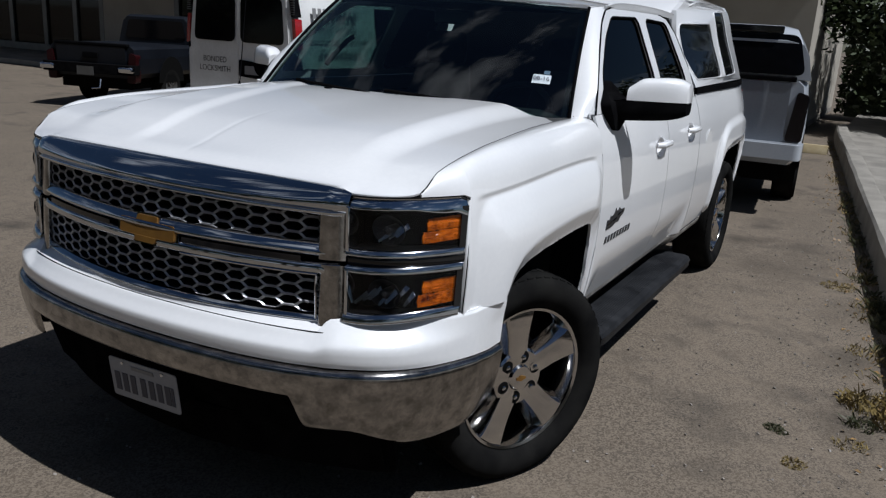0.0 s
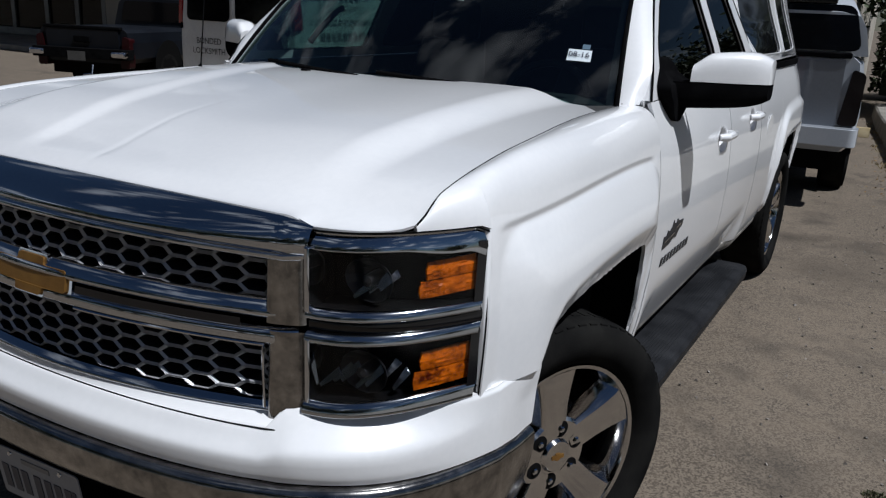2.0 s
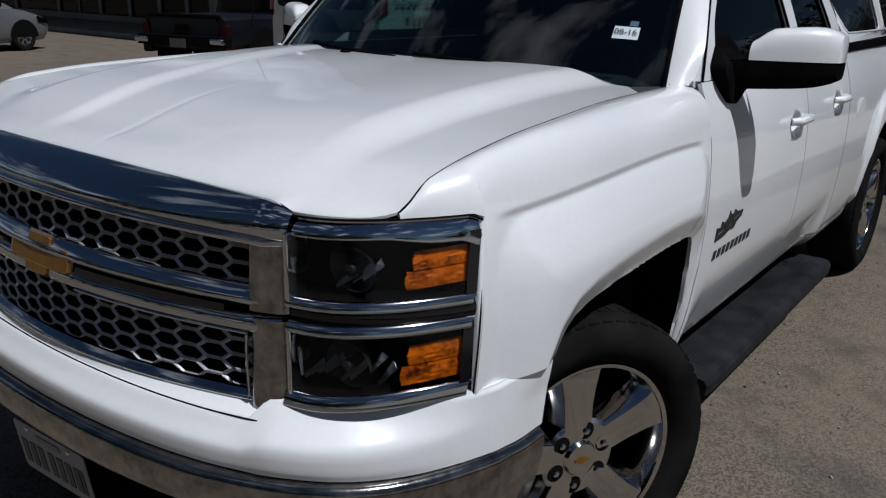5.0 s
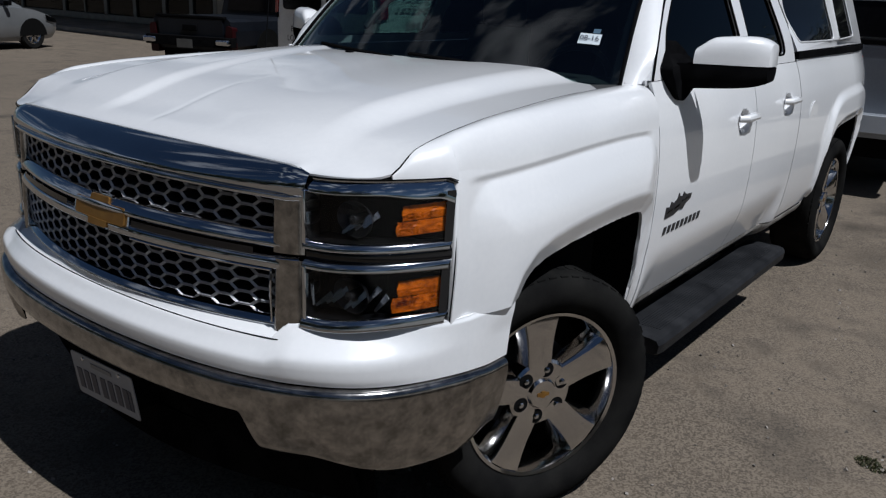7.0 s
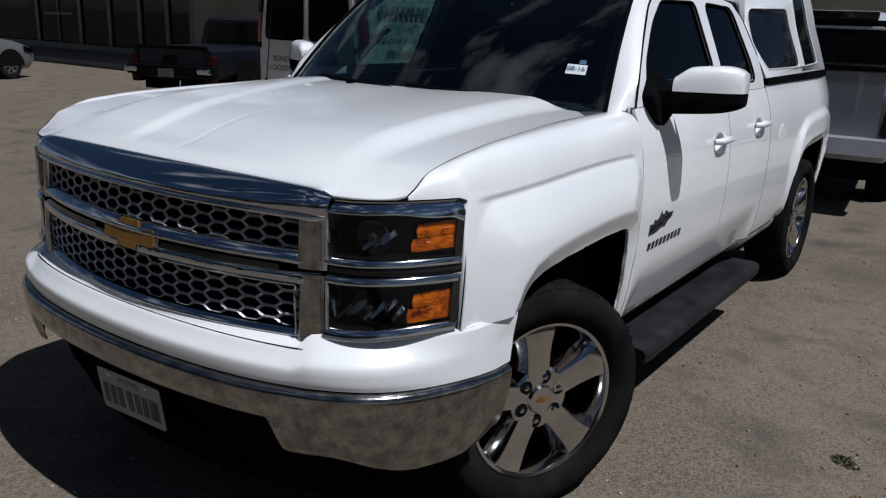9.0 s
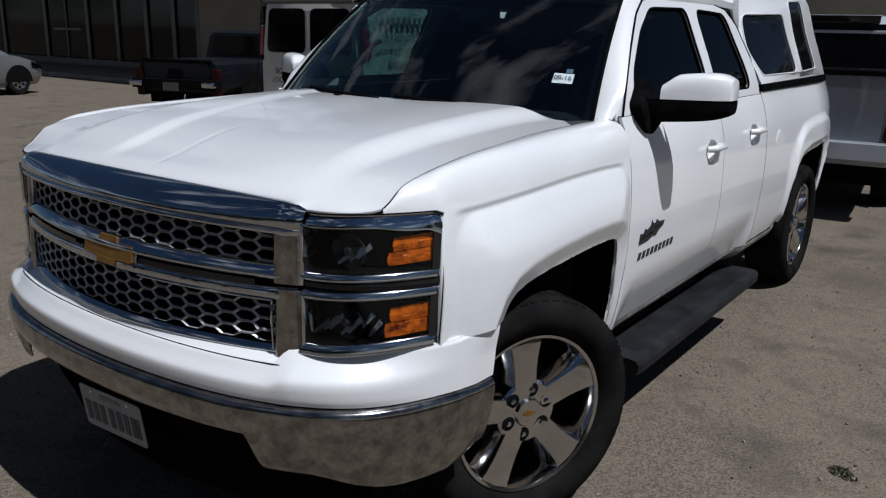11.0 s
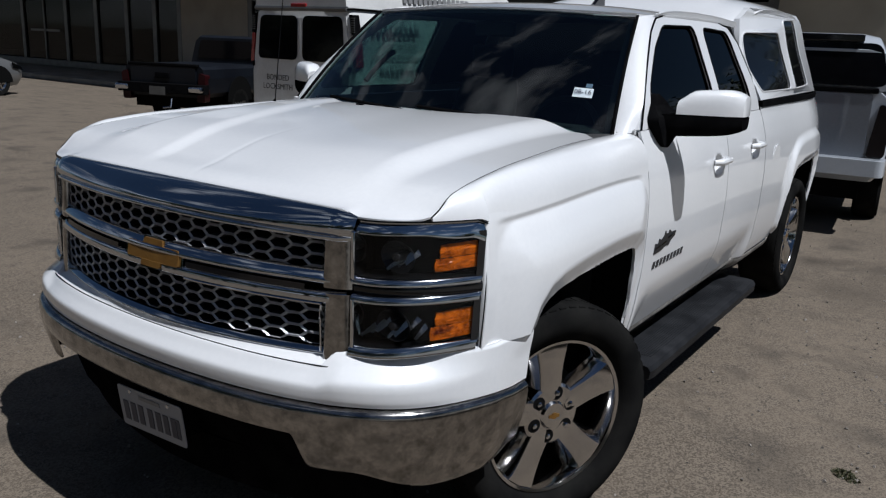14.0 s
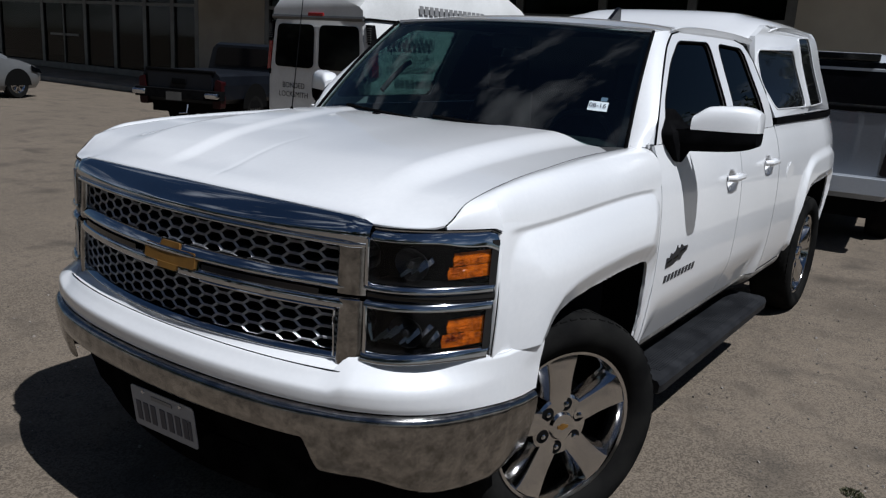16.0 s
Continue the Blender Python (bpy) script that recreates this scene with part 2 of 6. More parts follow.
def tube(points, r, n=8, bm=None):
    """A round rod along points; r is one radius or one for each point."""
    bm = bm or bmesh.new()
    pts = [Vector(p) for p in points]
    rs = r if isinstance(r, (list, tuple)) else [r] * len(pts)
    rings = []
    for i, p in enumerate(pts):
        d = (pts[min(i + 1, len(pts) - 1)] - pts[max(i - 1, 0)]).normalized()
        a = d.orthogonal().normalized() if i == 0 else (rings_dir - d * rings_dir.dot(d)).normalized()
        rings_dir = a
        b = d.cross(a)
        rings.append([bm.verts.new(p + (a * math.cos(2 * math.pi * k / n) + b * math.sin(2 * math.pi * k / n)) * rs[i]) for k in range(n)])
    for a, b in zip(rings, rings[1:]):
        for k in range(n):
            bm.faces.new((a[k], a[(k + 1) % n], b[(k + 1) % n], b[k]))
    bm.faces.new(rings[0][::-1])
    bm.faces.new(rings[-1])
    return bm


def mirror_bm(bm):
    """The same mesh on the other side of x = 0."""
    for v in bm.verts:
        v.co.x = -v.co.x
    bmesh.ops.reverse_faces(bm, faces=bm.faces)
    return bm


def words(name, text, size, m, mat, parent=None, depth=0.002, align="CENTER"):
    """Lettering in the built-in font as a mesh, in the plane of m (its x to the right, its y up)."""
    cu = bpy.data.curves.new(name, "FONT")
    cu.body, cu.size, cu.extrude, cu.align_x, cu.align_y = text, size, depth, align, "CENTER"
    tmp = bpy.data.objects.new(name, cu)
    me = bpy.data.meshes.new_from_object(tmp)
    bpy.data.objects.remove(tmp)
    me.transform(m)
    me.materials.clear()
    me.materials.append(mat)
    ob = new(name, me)
    if parent:
        ob.parent = parent
    return ob


def plane_frame(origin, right, up):
    """A matrix whose x runs along right, y along up and z towards the viewer."""
    x = Vector(right).normalized()
    y = (Vector(up) - x * Vector(up).dot(x)).normalized()
    z = x.cross(y)
    m = Matrix((x, y, z)).transposed().to_4x4()
    m.translation = origin
    return m

# ---- ground and building ----
def ground_material():
    m = material("worn_aggregate", rough=0.9, spec=0.25)
    n, l = m.node_tree.nodes, m.node_tree.links
    b = n["Principled BSDF"]
    c = n.new("ShaderNodeTexCoord")
    warp = n.new("ShaderNodeTexNoise")
    warp.inputs["Scale"].default_value, warp.inputs["Detail"].default_value = 23.0, 5.0
    l.new(c.outputs["Object"], warp.inputs["Vector"])
    bent = n.new("ShaderNodeVectorMath")
    bent.operation = "MULTIPLY_ADD"
    bent.inputs[1].default_value = (0.03, 0.03, 0.03)
    l.new(warp.outputs["Color"], bent.inputs[0])
    l.new(c.outputs["Object"], bent.inputs[2])

    def tex(kind, scale, detail=4.0):
        t = n.new(kind)
        t.inputs["Scale"].default_value = scale
        if "Detail" in t.inputs:
            t.inputs["Detail"].default_value = detail
        l.new(bent.outputs["Vector"], t.inputs["Vector"])
        return t

    def blend(fac, c1, c2, lo, hi):
        r = n.new("ShaderNodeMapRange")
        r.inputs["From Min"].default_value, r.inputs["From Max"].default_value = lo, hi
        l.new(fac, r.inputs["Value"])
        x = n.new("ShaderNodeMixRGB")
        l.new(r.outputs["Result"], x.inputs["Fac"])
        for socket, v in (("Color1", c1), ("Color2", c2)):
            if isinstance(v, tuple):
                x.inputs[socket].default_value = (*v, 1)
            else:
                l.new(v, x.inputs[socket])
        return x.outputs["Color"]
    patches = tex("ShaderNodeTexNoise", 0.9, 6)
    stains = tex("ShaderNodeTexNoise", 2.2, 8)
    mottle = tex("ShaderNodeTexNoise", 9.0, 6)
    grain = tex("ShaderNodeTexNoise", 190, 4)
    stones = tex("ShaderNodeTexVoronoi", 130)
    chips = tex("ShaderNodeTexVoronoi", 31)
    for t in (stones, chips, grain):
        l.new(c.outputs["Object"], t.inputs["Vector"])
    col = blend(patches.outputs["Fac"], (0.070, 0.056, 0.043), (0.146, 0.116, 0.087), 0.36, 0.64)
    col = blend(mottle.outputs["Fac"], (0.070, 0.058, 0.047), col, 0.34, 0.60)
    col = blend(grain.outputs["Fac"], (0.084, 0.067, 0.051), col, 0.15, 0.60)
    col = blend(stones.outputs["Distance"], (0.118, 0.095, 0.072), col, 0.0, 0.40)
    pick = n.new("ShaderNodeSeparateColor")
    l.new(stones.outputs["Color"], pick.inputs["Color"])
    col = blend(pick.outputs["Green"], col, (0.165, 0.135, 0.104), 0.70, 1.15)
    col = blend(chips.outputs["Distance"], (0.36, 0.32, 0.28), col, 0.05, 0.10)
    col = blend(stains.outputs["Fac"], col, (0.048, 0.041, 0.034), 0.54, 0.80)
    # oil drips and soil washed against the kerb
    for cx, cy, r, depth in ((1.03, 5.74, 0.30, 0.75), (1.42, 4.95, 0.55, 0.6), (1.52, 5.80, 0.42, 0.6), (0.75, 5.3, 0.4, 0.4), (2.12, 2.35, 0.30, 0.75), (2.08, 3.2, 0.28, 0.6), (2.1, 4.2, 0.4, 0.6), (-0.6, 5.6, 0.7, 0.5)):
        d = n.new("ShaderNodeVectorMath")
        d.operation = "DISTANCE"
        d.inputs[1].default_value = (cx, cy, 0)
        l.new(bent.outputs["Vector"], d.inputs[0])
        w = n.new("ShaderNodeMath")
        w.operation, w.inputs[1].default_value = "MULTIPLY_ADD", 2.2 * r
        l.new(stains.outputs["Fac"], w.inputs[0])
        l.new(d.outputs["Value"], w.inputs[2])
        q = n.new("ShaderNodeMapRange")
        q.inputs["From Min"].default_value, q.inputs["From Max"].default_value = 1.0 * r, 2.0 * r
        q.inputs["To Min"].default_value, q.inputs["To Max"].default_value = depth, 0.0
        l.new(w.outputs["Value"], q.inputs["Value"])
        x = n.new("ShaderNodeMixRGB")
        l.new(q.outputs["Result"], x.inputs["Fac"])
        l.new(col, x.inputs["Color1"])
        x.inputs["Color2"].default_value = (0.046, 0.038, 0.030, 1)
        col = x.outputs["Color"]
    l.new(col, b.inputs["Base Color"])
    u = n.new("ShaderNodeBump")
    u.inputs["Strength"].default_value, u.inputs["Distance"].default_value = 0.22, 0.0020
    add = n.new("ShaderNodeMath")
    add.operation = "SUBTRACT"
    l.new(grain.outputs["Fac"], add.inputs[0])
    l.new(stones.outputs["Distance"], add.inputs[1])
    l.new(add.outputs["Value"], u.inputs["Height"])
    l.new(u.outputs["Normal"], b.inputs["Normal"])
    return m


lot_ground = ground_material()
concrete = vary(material("old_concrete", rough=0.9), (0.15, 0.138, 0.12), (0.26, 0.24, 0.21), scale=2.5, bump=0.5, bump_scale=90)
stucco = vary(material("beige_stucco", rough=0.9), (0.33, 0.30, 0.25), (0.42, 0.385, 0.33), scale=1.2, bump=0.5, bump_scale=120)
shop_frame = vary(material("dull_aluminium_frame", rough=0.4, metal=0.6), (0.09, 0.09, 0.09), (0.14, 0.14, 0.138), scale=4, bump_scale=80)
# dark colour stands in for the dimness inside the shops
shop_dark = vary(material("shop_interior_painted_dim", rough=0.9), (0.035, 0.035, 0.037), (0.06, 0.058, 0.055), scale=1.5, bump_scale=20)

gb = bmesh.new()
ring_x = [-400, -120, -60, -30] + space(-20, 20, 20) + [30, 60, 120, 400]
grid(lambda x, y: (x, y, 0.0), ring_x, ring_x, bm=gb)
ground = part("ground", gb, lot_ground)
tagged(ground, "worn tan-grey aggregate parking lot", "ground", kind="structure")

# raised lot beyond the kerb
KERB = [(2.95, -6.0), (2.62, 0.0), (2.20, 4.2), (1.50, 10.8), (1.10, 14.4), (0.93, 16.4)]


def kerb_x(y):
    for (x0, y0), (x1, y1) in zip(KERB, KERB[1:]):
        if y <= y1:
            return x0 + (x1 - x0) * (y - y0) / (y1 - y0)
    return KERB[-1][0]


kb = bmesh.new()
ys_k = space(-6.0, 16.4, 64)
prof_k = [(0.0, -0.05), (0.015, 0.10), (0.02, 0.225), (0.045, 0.25), (0.19, 0.25), (0.215, 0.235), (0.22, 0.15)]
grid(lambda y, i: (kerb_x(y) + prof_k[i][0] + 0.012 * noise.noise((y * 1.3, i * 0.7, 0)), y, prof_k[i][1] + 0.010 * noise.noise((y * 2.1, i, 3.0))), ys_k, range(len(prof_k)), flip=True, bm=kb)
kerb = part("kerb", kb, concrete, sharp=30)
tagged(kerb, "worn concrete kerb wall beside the lot", "kerb", kind="structure")
slab = part("upper_lot", grid(lambda y, v: (kerb_x(y) + 0.20 + (60 if v else 0), y, 0.19), [-40.0] + ys_k + [60.0], [0, 1], flip=True), concrete)
tagged(slab, "pale concrete of the raised lot", "pavement", kind="structure")

# shop building with a walkway, and an overhang added to keep it in shade
FY, WALK = 15.5, 12.2
pave = part("walkway", box(-60, 0.31, WALK, FY + 8, 0.0, 0.14), concrete, bevel=0.015)
tagged(pave, "concrete walkway with a pale edge along the shops", "pavement", kind="structure")


def wall_piece(name, x0, x1, z0, z1, label):
    w = part(name, box(x0, x1, FY, FY + 0.25, z0, z1), stucco)
    return tagged(w, label, "wall", kind="structure")


wall_piece("wall_west", -19.8, -16.65, 0.14, 3.3, "beige stucco wall between the shop windows")
wall_piece("wall_east", -1.9, 0.31, 0.14, 3.3, "grey-beige stucco wall at the end of the shops")
wall_piece("wall_over", -60, 0.31, 3.3, 4.6, "beige stucco band above the shop windows")
side_wall = part("wall_side", box(0.06, 0.31, FY + 0.25, FY + 8, 0.14, 4.6), stucco)
tagged(side_wall, "beige stucco side wall", "wall", kind="structure")
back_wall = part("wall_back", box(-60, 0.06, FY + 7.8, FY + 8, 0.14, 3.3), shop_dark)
tagged(back_wall, "back wall inside the shops, painted dark for dimness", "wall", kind="structure")
far_wall = part("wall_far", box(-60.2, -60, FY, FY + 8, 0.14, 4.6), stucco)
tagged(far_wall, "beige stucco end wall", "wall", kind="structure")
deck = part("overhang", box(-60.3, 0.6, WALK - 0.3, FY + 8.2, 3.32, 3.62), stucco, bevel=0.02)
tagged(deck, "flat beige overhang added above the walkway to shade the shops", "roof", kind="structure")
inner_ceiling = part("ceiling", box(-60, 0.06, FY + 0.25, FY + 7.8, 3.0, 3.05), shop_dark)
tagged(inner_ceiling, "shop ceiling, painted dark for dimness", "ceiling", kind="structure")


def shopfront(name, x0, x1, posts, doors_at=()):
    e = tagged(new(name), "dark shop window with dull aluminium frames", "window", kind="structure")
    y = FY + 0.06
    cuts = [x0] + posts + [x1]
    for x in cuts:
        w = 0.10
        part("mullion", box(x - w, x + w, y - 0.07, y + 0.07, 0.14, 3.3), shop_frame, e, bevel=0.01)
    part("sill", box(x0, x1, y - 0.10, y + 0.08, 0.14, 0.36), shop_frame, e, bevel=0.01)
    part("head_frame", box(x0, x1, y - 0.06, y + 0.06, 2.52, 2.62), shop_frame, e)
    for a, b in zip(cuts, cuts[1:]):
        part("pane", box(a + 0.1, b - 0.1, y - 0.004, y + 0.004, 0.36, 3.3), shop_glass, e)
    for x in doors_at:
        part("door_rail", box(x - 0.95, x + 0.95, y - 0.05, y - 0.008, 1.36, 1.44), shop_frame, e)
        part("door_stile", box(x - 0.04, x + 0.04, y - 0.05, y - 0.008, 0.36, 2.5), shop_frame, e)
    return e


shopfront("window_1", -60, -19.85, [-50, -45.5, -41, -36.5, -32.4, -29.1, -26.2, -24.35, -22.6, -21.1], (-27.65, -34.4))
shopfront("window_2", -16.6, -1.95, [-14.4, -12.2, -10.1, -8.0, -5.9, -3.9])

# wheel stop by the end of the lot
ws_bm = grid(lambda x, i: (x, 13.0 + (-0.09, -0.075, -0.04, 0.04, 0.075, 0.09)[i], (0, 0.07, 0.125, 0.125, 0.07, 0)[i]), [0.10, 0.11] + space(0.2, 1.0, 6) + [1.09, 1.10], range(6), flip=True)
tagged(part("wheel_stop", ws_bm, vary(material("faded_yellow_concrete", rough=0.9), (0.30, 0.23, 0.12), (0.42, 0.35, 0.22), scale=6, bump=0.4, bump_scale=90), solid=0.02), "faded yellow concrete wheel stop", "wheel stop")

# ---- the white pickup ----
truck = root("pickup_truck", "white pickup truck with chrome grille and dusty chrome bumper", "pickup truck", at=(-0.008, 0, 0))
truck.scale = (1.008, 1, 1)

SEAM_X = [(0.20, 0.80), (0.30, 0.87), (0.39, 0.885), (0.63, 0.878), (0.89, 0.862), (1.23, 0.832), (1.62, 0.80), (1.75, 0.79)]
SEAM_Z = [(0.20, 1.195), (0.31, 1.213), (0.39, 1.268), (0.63, 1.308), (0.89, 1.325), (1.23, 1.336), (1.62, 1.332), (1.75, 1.33)]
HOOD_Z = [(0.18, 1.210), (0.24, 1.236), (0.32, 1.258), (0.45, 1.281), (0.80, 1.325), (1.20, 1.357), (1.50, 1.368), (1.75, 1.37)]
# wheel arches: middle, half length, height, and the outline as (share of the half length, height)
FRONT_ARCH = (1.115, 0.455, 0.938, [(-1.0, 0.50), (-0.965, 0.62), (-0.935, 0.68), (-0.90, 0.745), (-0.86, 0.81), (-0.80, 0.860), (-0.71, 0.892), (-0.56, 0.911), (-0.36, 0.922), (-0.10, 0.930), (0.32, 0.938), (0.65, 0.937), (0.80, 0.931), (0.90, 0.905), (0.95, 0.85), (0.985, 0.72), (1.0, 0.50)])
REAR_ARCH = (4.635, 0.53, 0.955, [(-1.0, 0.523), (-0.905, 0.523), (-0.890, 0.683), (-0.865, 0.763), (-0.79, 0.843), (-0.62, 0.906), (-0.27, 0.939), (0.13, 0.949), (0.58, 0.956), (0.75, 0.949), (0.87, 0.923), (0.95, 0.853), (0.99, 0.723), (1.0, 0.523)])
SIDE = [(0.40, 0.90), (0.50, 0.950), (0.60, 0.975), (0.75, 0.992), (0.92, 1.0), (1.05, 0.998), (1.18, 0.986), (1.28, 0.961), (1.36, 0.931)]
CAB_END, TAIL = 3.46, 5.42
HANDLES = ((2.56, 1.155), (3.235, 1.178))


LAMP_END = 0.466
CREASE = [(0.30, 1.188), (0.49, 1.194), (0.70, 1.199), (0.93, 1.206), (1.15, 1.212), (1.36, 1.214), (1.52, 1.210), (1.66, 1.20)]
FLARE_FRONT, FLARE_REAR = 0.512, 1.612


def lamp_y(x, z):
    t = max(0.0, (x - 0.69) / 0.297)
    return 0.195 + 0.05 * t + 0.255 * t**2.6 + 0.06 * (z - 1.0)


def nose_x(y):
    """Where the lamp's upper edge stands at y."""
    lo, hi = 0.70, 0.978
    for _ in range(30):
        mid = (lo + hi) / 2
        lo, hi = (mid, hi) if lamp_y(mid, 1.2) < y else (lo, mid)
    return lo


def arch_low(y, arch, floor):
    yc, half, top, table = arch
    d = (y - yc) / half
    low = floor(y) if callable(floor) else floor
    if abs(d) >= 1:
        return low
    return max(low, interp(d, table))


def arch_outline(arch):
    yc, half, top, table = arch
    pts = [(d * half + yc, z) for d, z in table]
    return np.array([(a[0] + (b[0] - a[0]) * k / 6, a[1] + (b[1] - a[1]) * k / 6) for a, b in zip(pts, pts[1:]) for k in range(6)] + [pts[-1]])


OUTLINES = [arch_outline(FRONT_ARCH), arch_outline(REAR_ARCH)]


def arch_gap(y, z, k):
    """How far a point of the side lies from the edge of a wheel arch."""
    p = OUTLINES[k]
    return float(np.sqrt(((p - (y, z)) ** 2).sum(1).min()))


def inside_rounded(u, v, r):
    """How far a point lies inside a corner whose two sides are u = 0 and v = 0, rounded by r."""
    if u < r and v < r:
        return r - math.hypot(r - u, r - v)
    return min(u, v)


def side_x(y, z):
    """The outer skin of the body's side."""
    x = interp(z, SIDE)
    x -= 0.023 * max(0.0, (0.95 - y) / 0.5) ** 2
    x -= 0.075 * max(0.0, (y - 4.75) / 0.67) ** 1.6
    for yh, zh in HANDLES:
        r = ((y - yh + 0.005) / 0.075) ** 2 + ((z - zh + 0.012) / 0.052) ** 2
        x -= 0.030 * (1 - step(0.35, 1.0, r))
    if y < 1.7:
        # front flare: a rounded square that rises from a kink under the crease
        drop = interp(y, CREASE) - 0.024 - z
        x -= 0.007 * step(0.0, 0.024, drop + 0.024) * (1 - step(0.04, 0.15, drop)) * step(0.48, 0.56, y) * (1 - step(1.52, 1.60, y))
        d = min(inside_rounded(y - FLARE_FRONT, drop, 0.10), inside_rounded(FLARE_REAR - y, drop, 0.09))
        if d > 0:
            x += 0.036 * (1 - (1 - min(1.0, d / 0.17)) ** 2)
    if y > 3.4:
        yc, half, top, _ = REAR_ARCH
        n = (abs((y - yc - 0.03) / (half + 0.04)) ** 5 + (max(0.0, z - 0.42 - 0.05 * (y - yc)) / (top - 0.22)) ** 5) ** 0.2
        x += 0.026 * (1 - step(0.94, 1.02, n))
    for k, arch in enumerate((FRONT_ARCH, REAR_ARCH)):
        if abs(y - arch[0]) < arch[1] + 0.1 and z < arch[2] + 0.1:
            # turned-in lip round the opening
            x -= 0.030 * max(0.0, 1 - arch_gap(y, z, k) / (0.072 if k == 0 else 0.06))
    x -= 0.036 * (1 - step(0.50, 0.74, z)) * step(1.62, 1.80, y) * (1 - step(3.3, 3.45, y))
    return x


def body_panel(name, y0, y1, top, floor=0.50, arch=None, n=30, label="", sx=1, over=False, nv=40):
    """A panel of the side, column by column, that may round over to the hood's seam."""
    ys = []
    if arch:
        a, b = arch[0] - arch[1], arch[0] + arch[1]
        for lo, hi, k in ((y0, a, 40 if over else 8), (a, b, 80), (b, y1, 8)):
            if hi - lo > 0.004:
                ys += ease(lo, hi, k)[(1 if ys else 0):]
    else:
        ys = space(y0, y1, n)
    if over:
        ys = space(y0, LAMP_END - 0.005, 14) + ys[next(i for i, y in enumerate(ys) if y > LAMP_END) :]
        ys.insert(15, LAMP_END)

    def f(y, v):
        low = arch_low(y, arch, floor) if arch else floor
        if over:
            shoulder = interp(y, CREASE) + 0.02 * (1 - step(0.47, 0.66, y))
            zs, xs = interp(y, SEAM_Z), interp(y, SEAM_X) + 0.0025
            front = y < LAMP_END
            if v <= 0.6 and not front:
                z = low + (shoulder - low) * (1 - (1 - v / 0.6) ** 1.6)
                return (sx * side_x(y, z), y + 0.06 * (z - 1.19) * (1 - step(LAMP_END, 0.56, y)), z)
            t = max(0.0, (v - 0.6) / 0.4)
            ax, az = side_x(y, shoulder), shoulder
            if front:
                ax, az = max(nose_x(y) + 0.003, xs + 0.004), min(1.2035 - 0.010 * step(0.435, 0.466, y), zs - 0.001)
            r = step(1.15, 1.62, y)
            bx_, bz_ = xs + (ax - xs) * (0.80 + 0.13 * r), zs + 0.034 * (1 - r) * step(0.36, 0.55, y) - 0.20 * (zs - az) * (1 - step(0.36, 0.55, y)) + 0.066 * r
            a, b, c = (ax, az), (max(bx_, xs + 0.002), bz_), (xs, zs)
            return (sx * ((1 - t) ** 2 * a[0] + 2 * t * (1 - t) * b[0] + t * t * c[0]), y, (1 - t) ** 2 * a[1] + 2 * t * (1 - t) * b[1] + t * t * c[1])
        z = low + (top - low) * v
        return (sx * side_x(y, z), y, z)
    bm = grid(f, ys, space(0, 1, nv), flip=(sx < 0))
    bmesh.ops.remove_doubles(bm, verts=bm.verts, dist=1e-5)
    return part(name, bm, white_paint, truck, label, solid=0.012)


# hood
def hood_point(u, v):
    """u from side to side, v from front to back: a crowned sheet with sloping shoulders, two ridges and a shallow valley."""
    s = max(-1.0, min(1.0, u))
    a = abs(s)
    y_front = 0.21
    for _ in range(6):
        x_front = a * (interp(y_front, SEAM_X) - 0.0015)
        y_front = 0.200 + 0.012 * (x_front / 0.69) ** 2 if x_front < 0.69 else lamp_y(x_front, 1.2) + 0.004
    y_back = 1.37 + 0.215 * a**2.4
    y = y_front + (y_back - y_front) * v
    xs, zs = interp(y, SEAM_X), interp(y, SEAM_Z)
    x = s * (xs - 0.0015)
    zc = interp(y, HOOD_Z)
    z = zs + (zc - zs) * (1 - a**2.7)
    grow = step(0.24, 0.60, y)
    z += 0.032 * grow * (1 - step(0.565, 0.715, abs(x)))
    # low middle with a crisp rise on the passenger's side, a gentle one on the driver's, and a fine groove that puts a
    # dark reflected line into the shape
    rise = interp(y, [(0.2, 0.275), (0.38, 0.27), (0.53, 0.29), (0.88, 0.36), (1.3, 0.44)])
    low = (1 - step(rise - 0.045, rise + 0.045, -x)) * (1 - step(0.05, 0.52, x))
    z -= 0.011 * step(0.22, 0.36, y) * low
    z -= 0.0016 * math.exp(-(((x + 0.09 * (y - 0.24)) / 0.010) ** 2)) * step(0.22, 0.30, y) * (1 - step(0.45, 0.80, y))
    # rolled leading edge down to the grille and the lamps
    z_edge = 1.218 - 0.014 * step(0.645, 0.705, abs(x))
    roll = 1 - (1 - min(1.0, (y - y_front) / 0.085)) ** 2.4
    roll += (1 - roll) * step(0.95, 1.0, a)
    z = z_edge + (z - z_edge) * roll
    return (x, y, z)


vs = [0, 0.003, 0.008, 0.014, 0.022, 0.032, 0.044, 0.058, 0.075, 0.1] + space(0.13, 1, 30)
part("hood", grid(hood_point, space(-1, 1, 220), vs), white_paint, truck, "white hood with a raised centre", solid=0.006)

for sx in (1, -1):
    body_panel("fender", 0.313, 1.624, 1.33, lambda y: 0.822 if y < 1.0 else 0.50, FRONT_ARCH, sx=sx, over=True, nv=76, label="white front fender with a flared square wheel arch")
    body_panel("bed_side", CAB_END + 0.008, TAIL, 1.372, 0.52, REAR_ARCH, sx=sx, label="white bed side with a flared wheel arch")


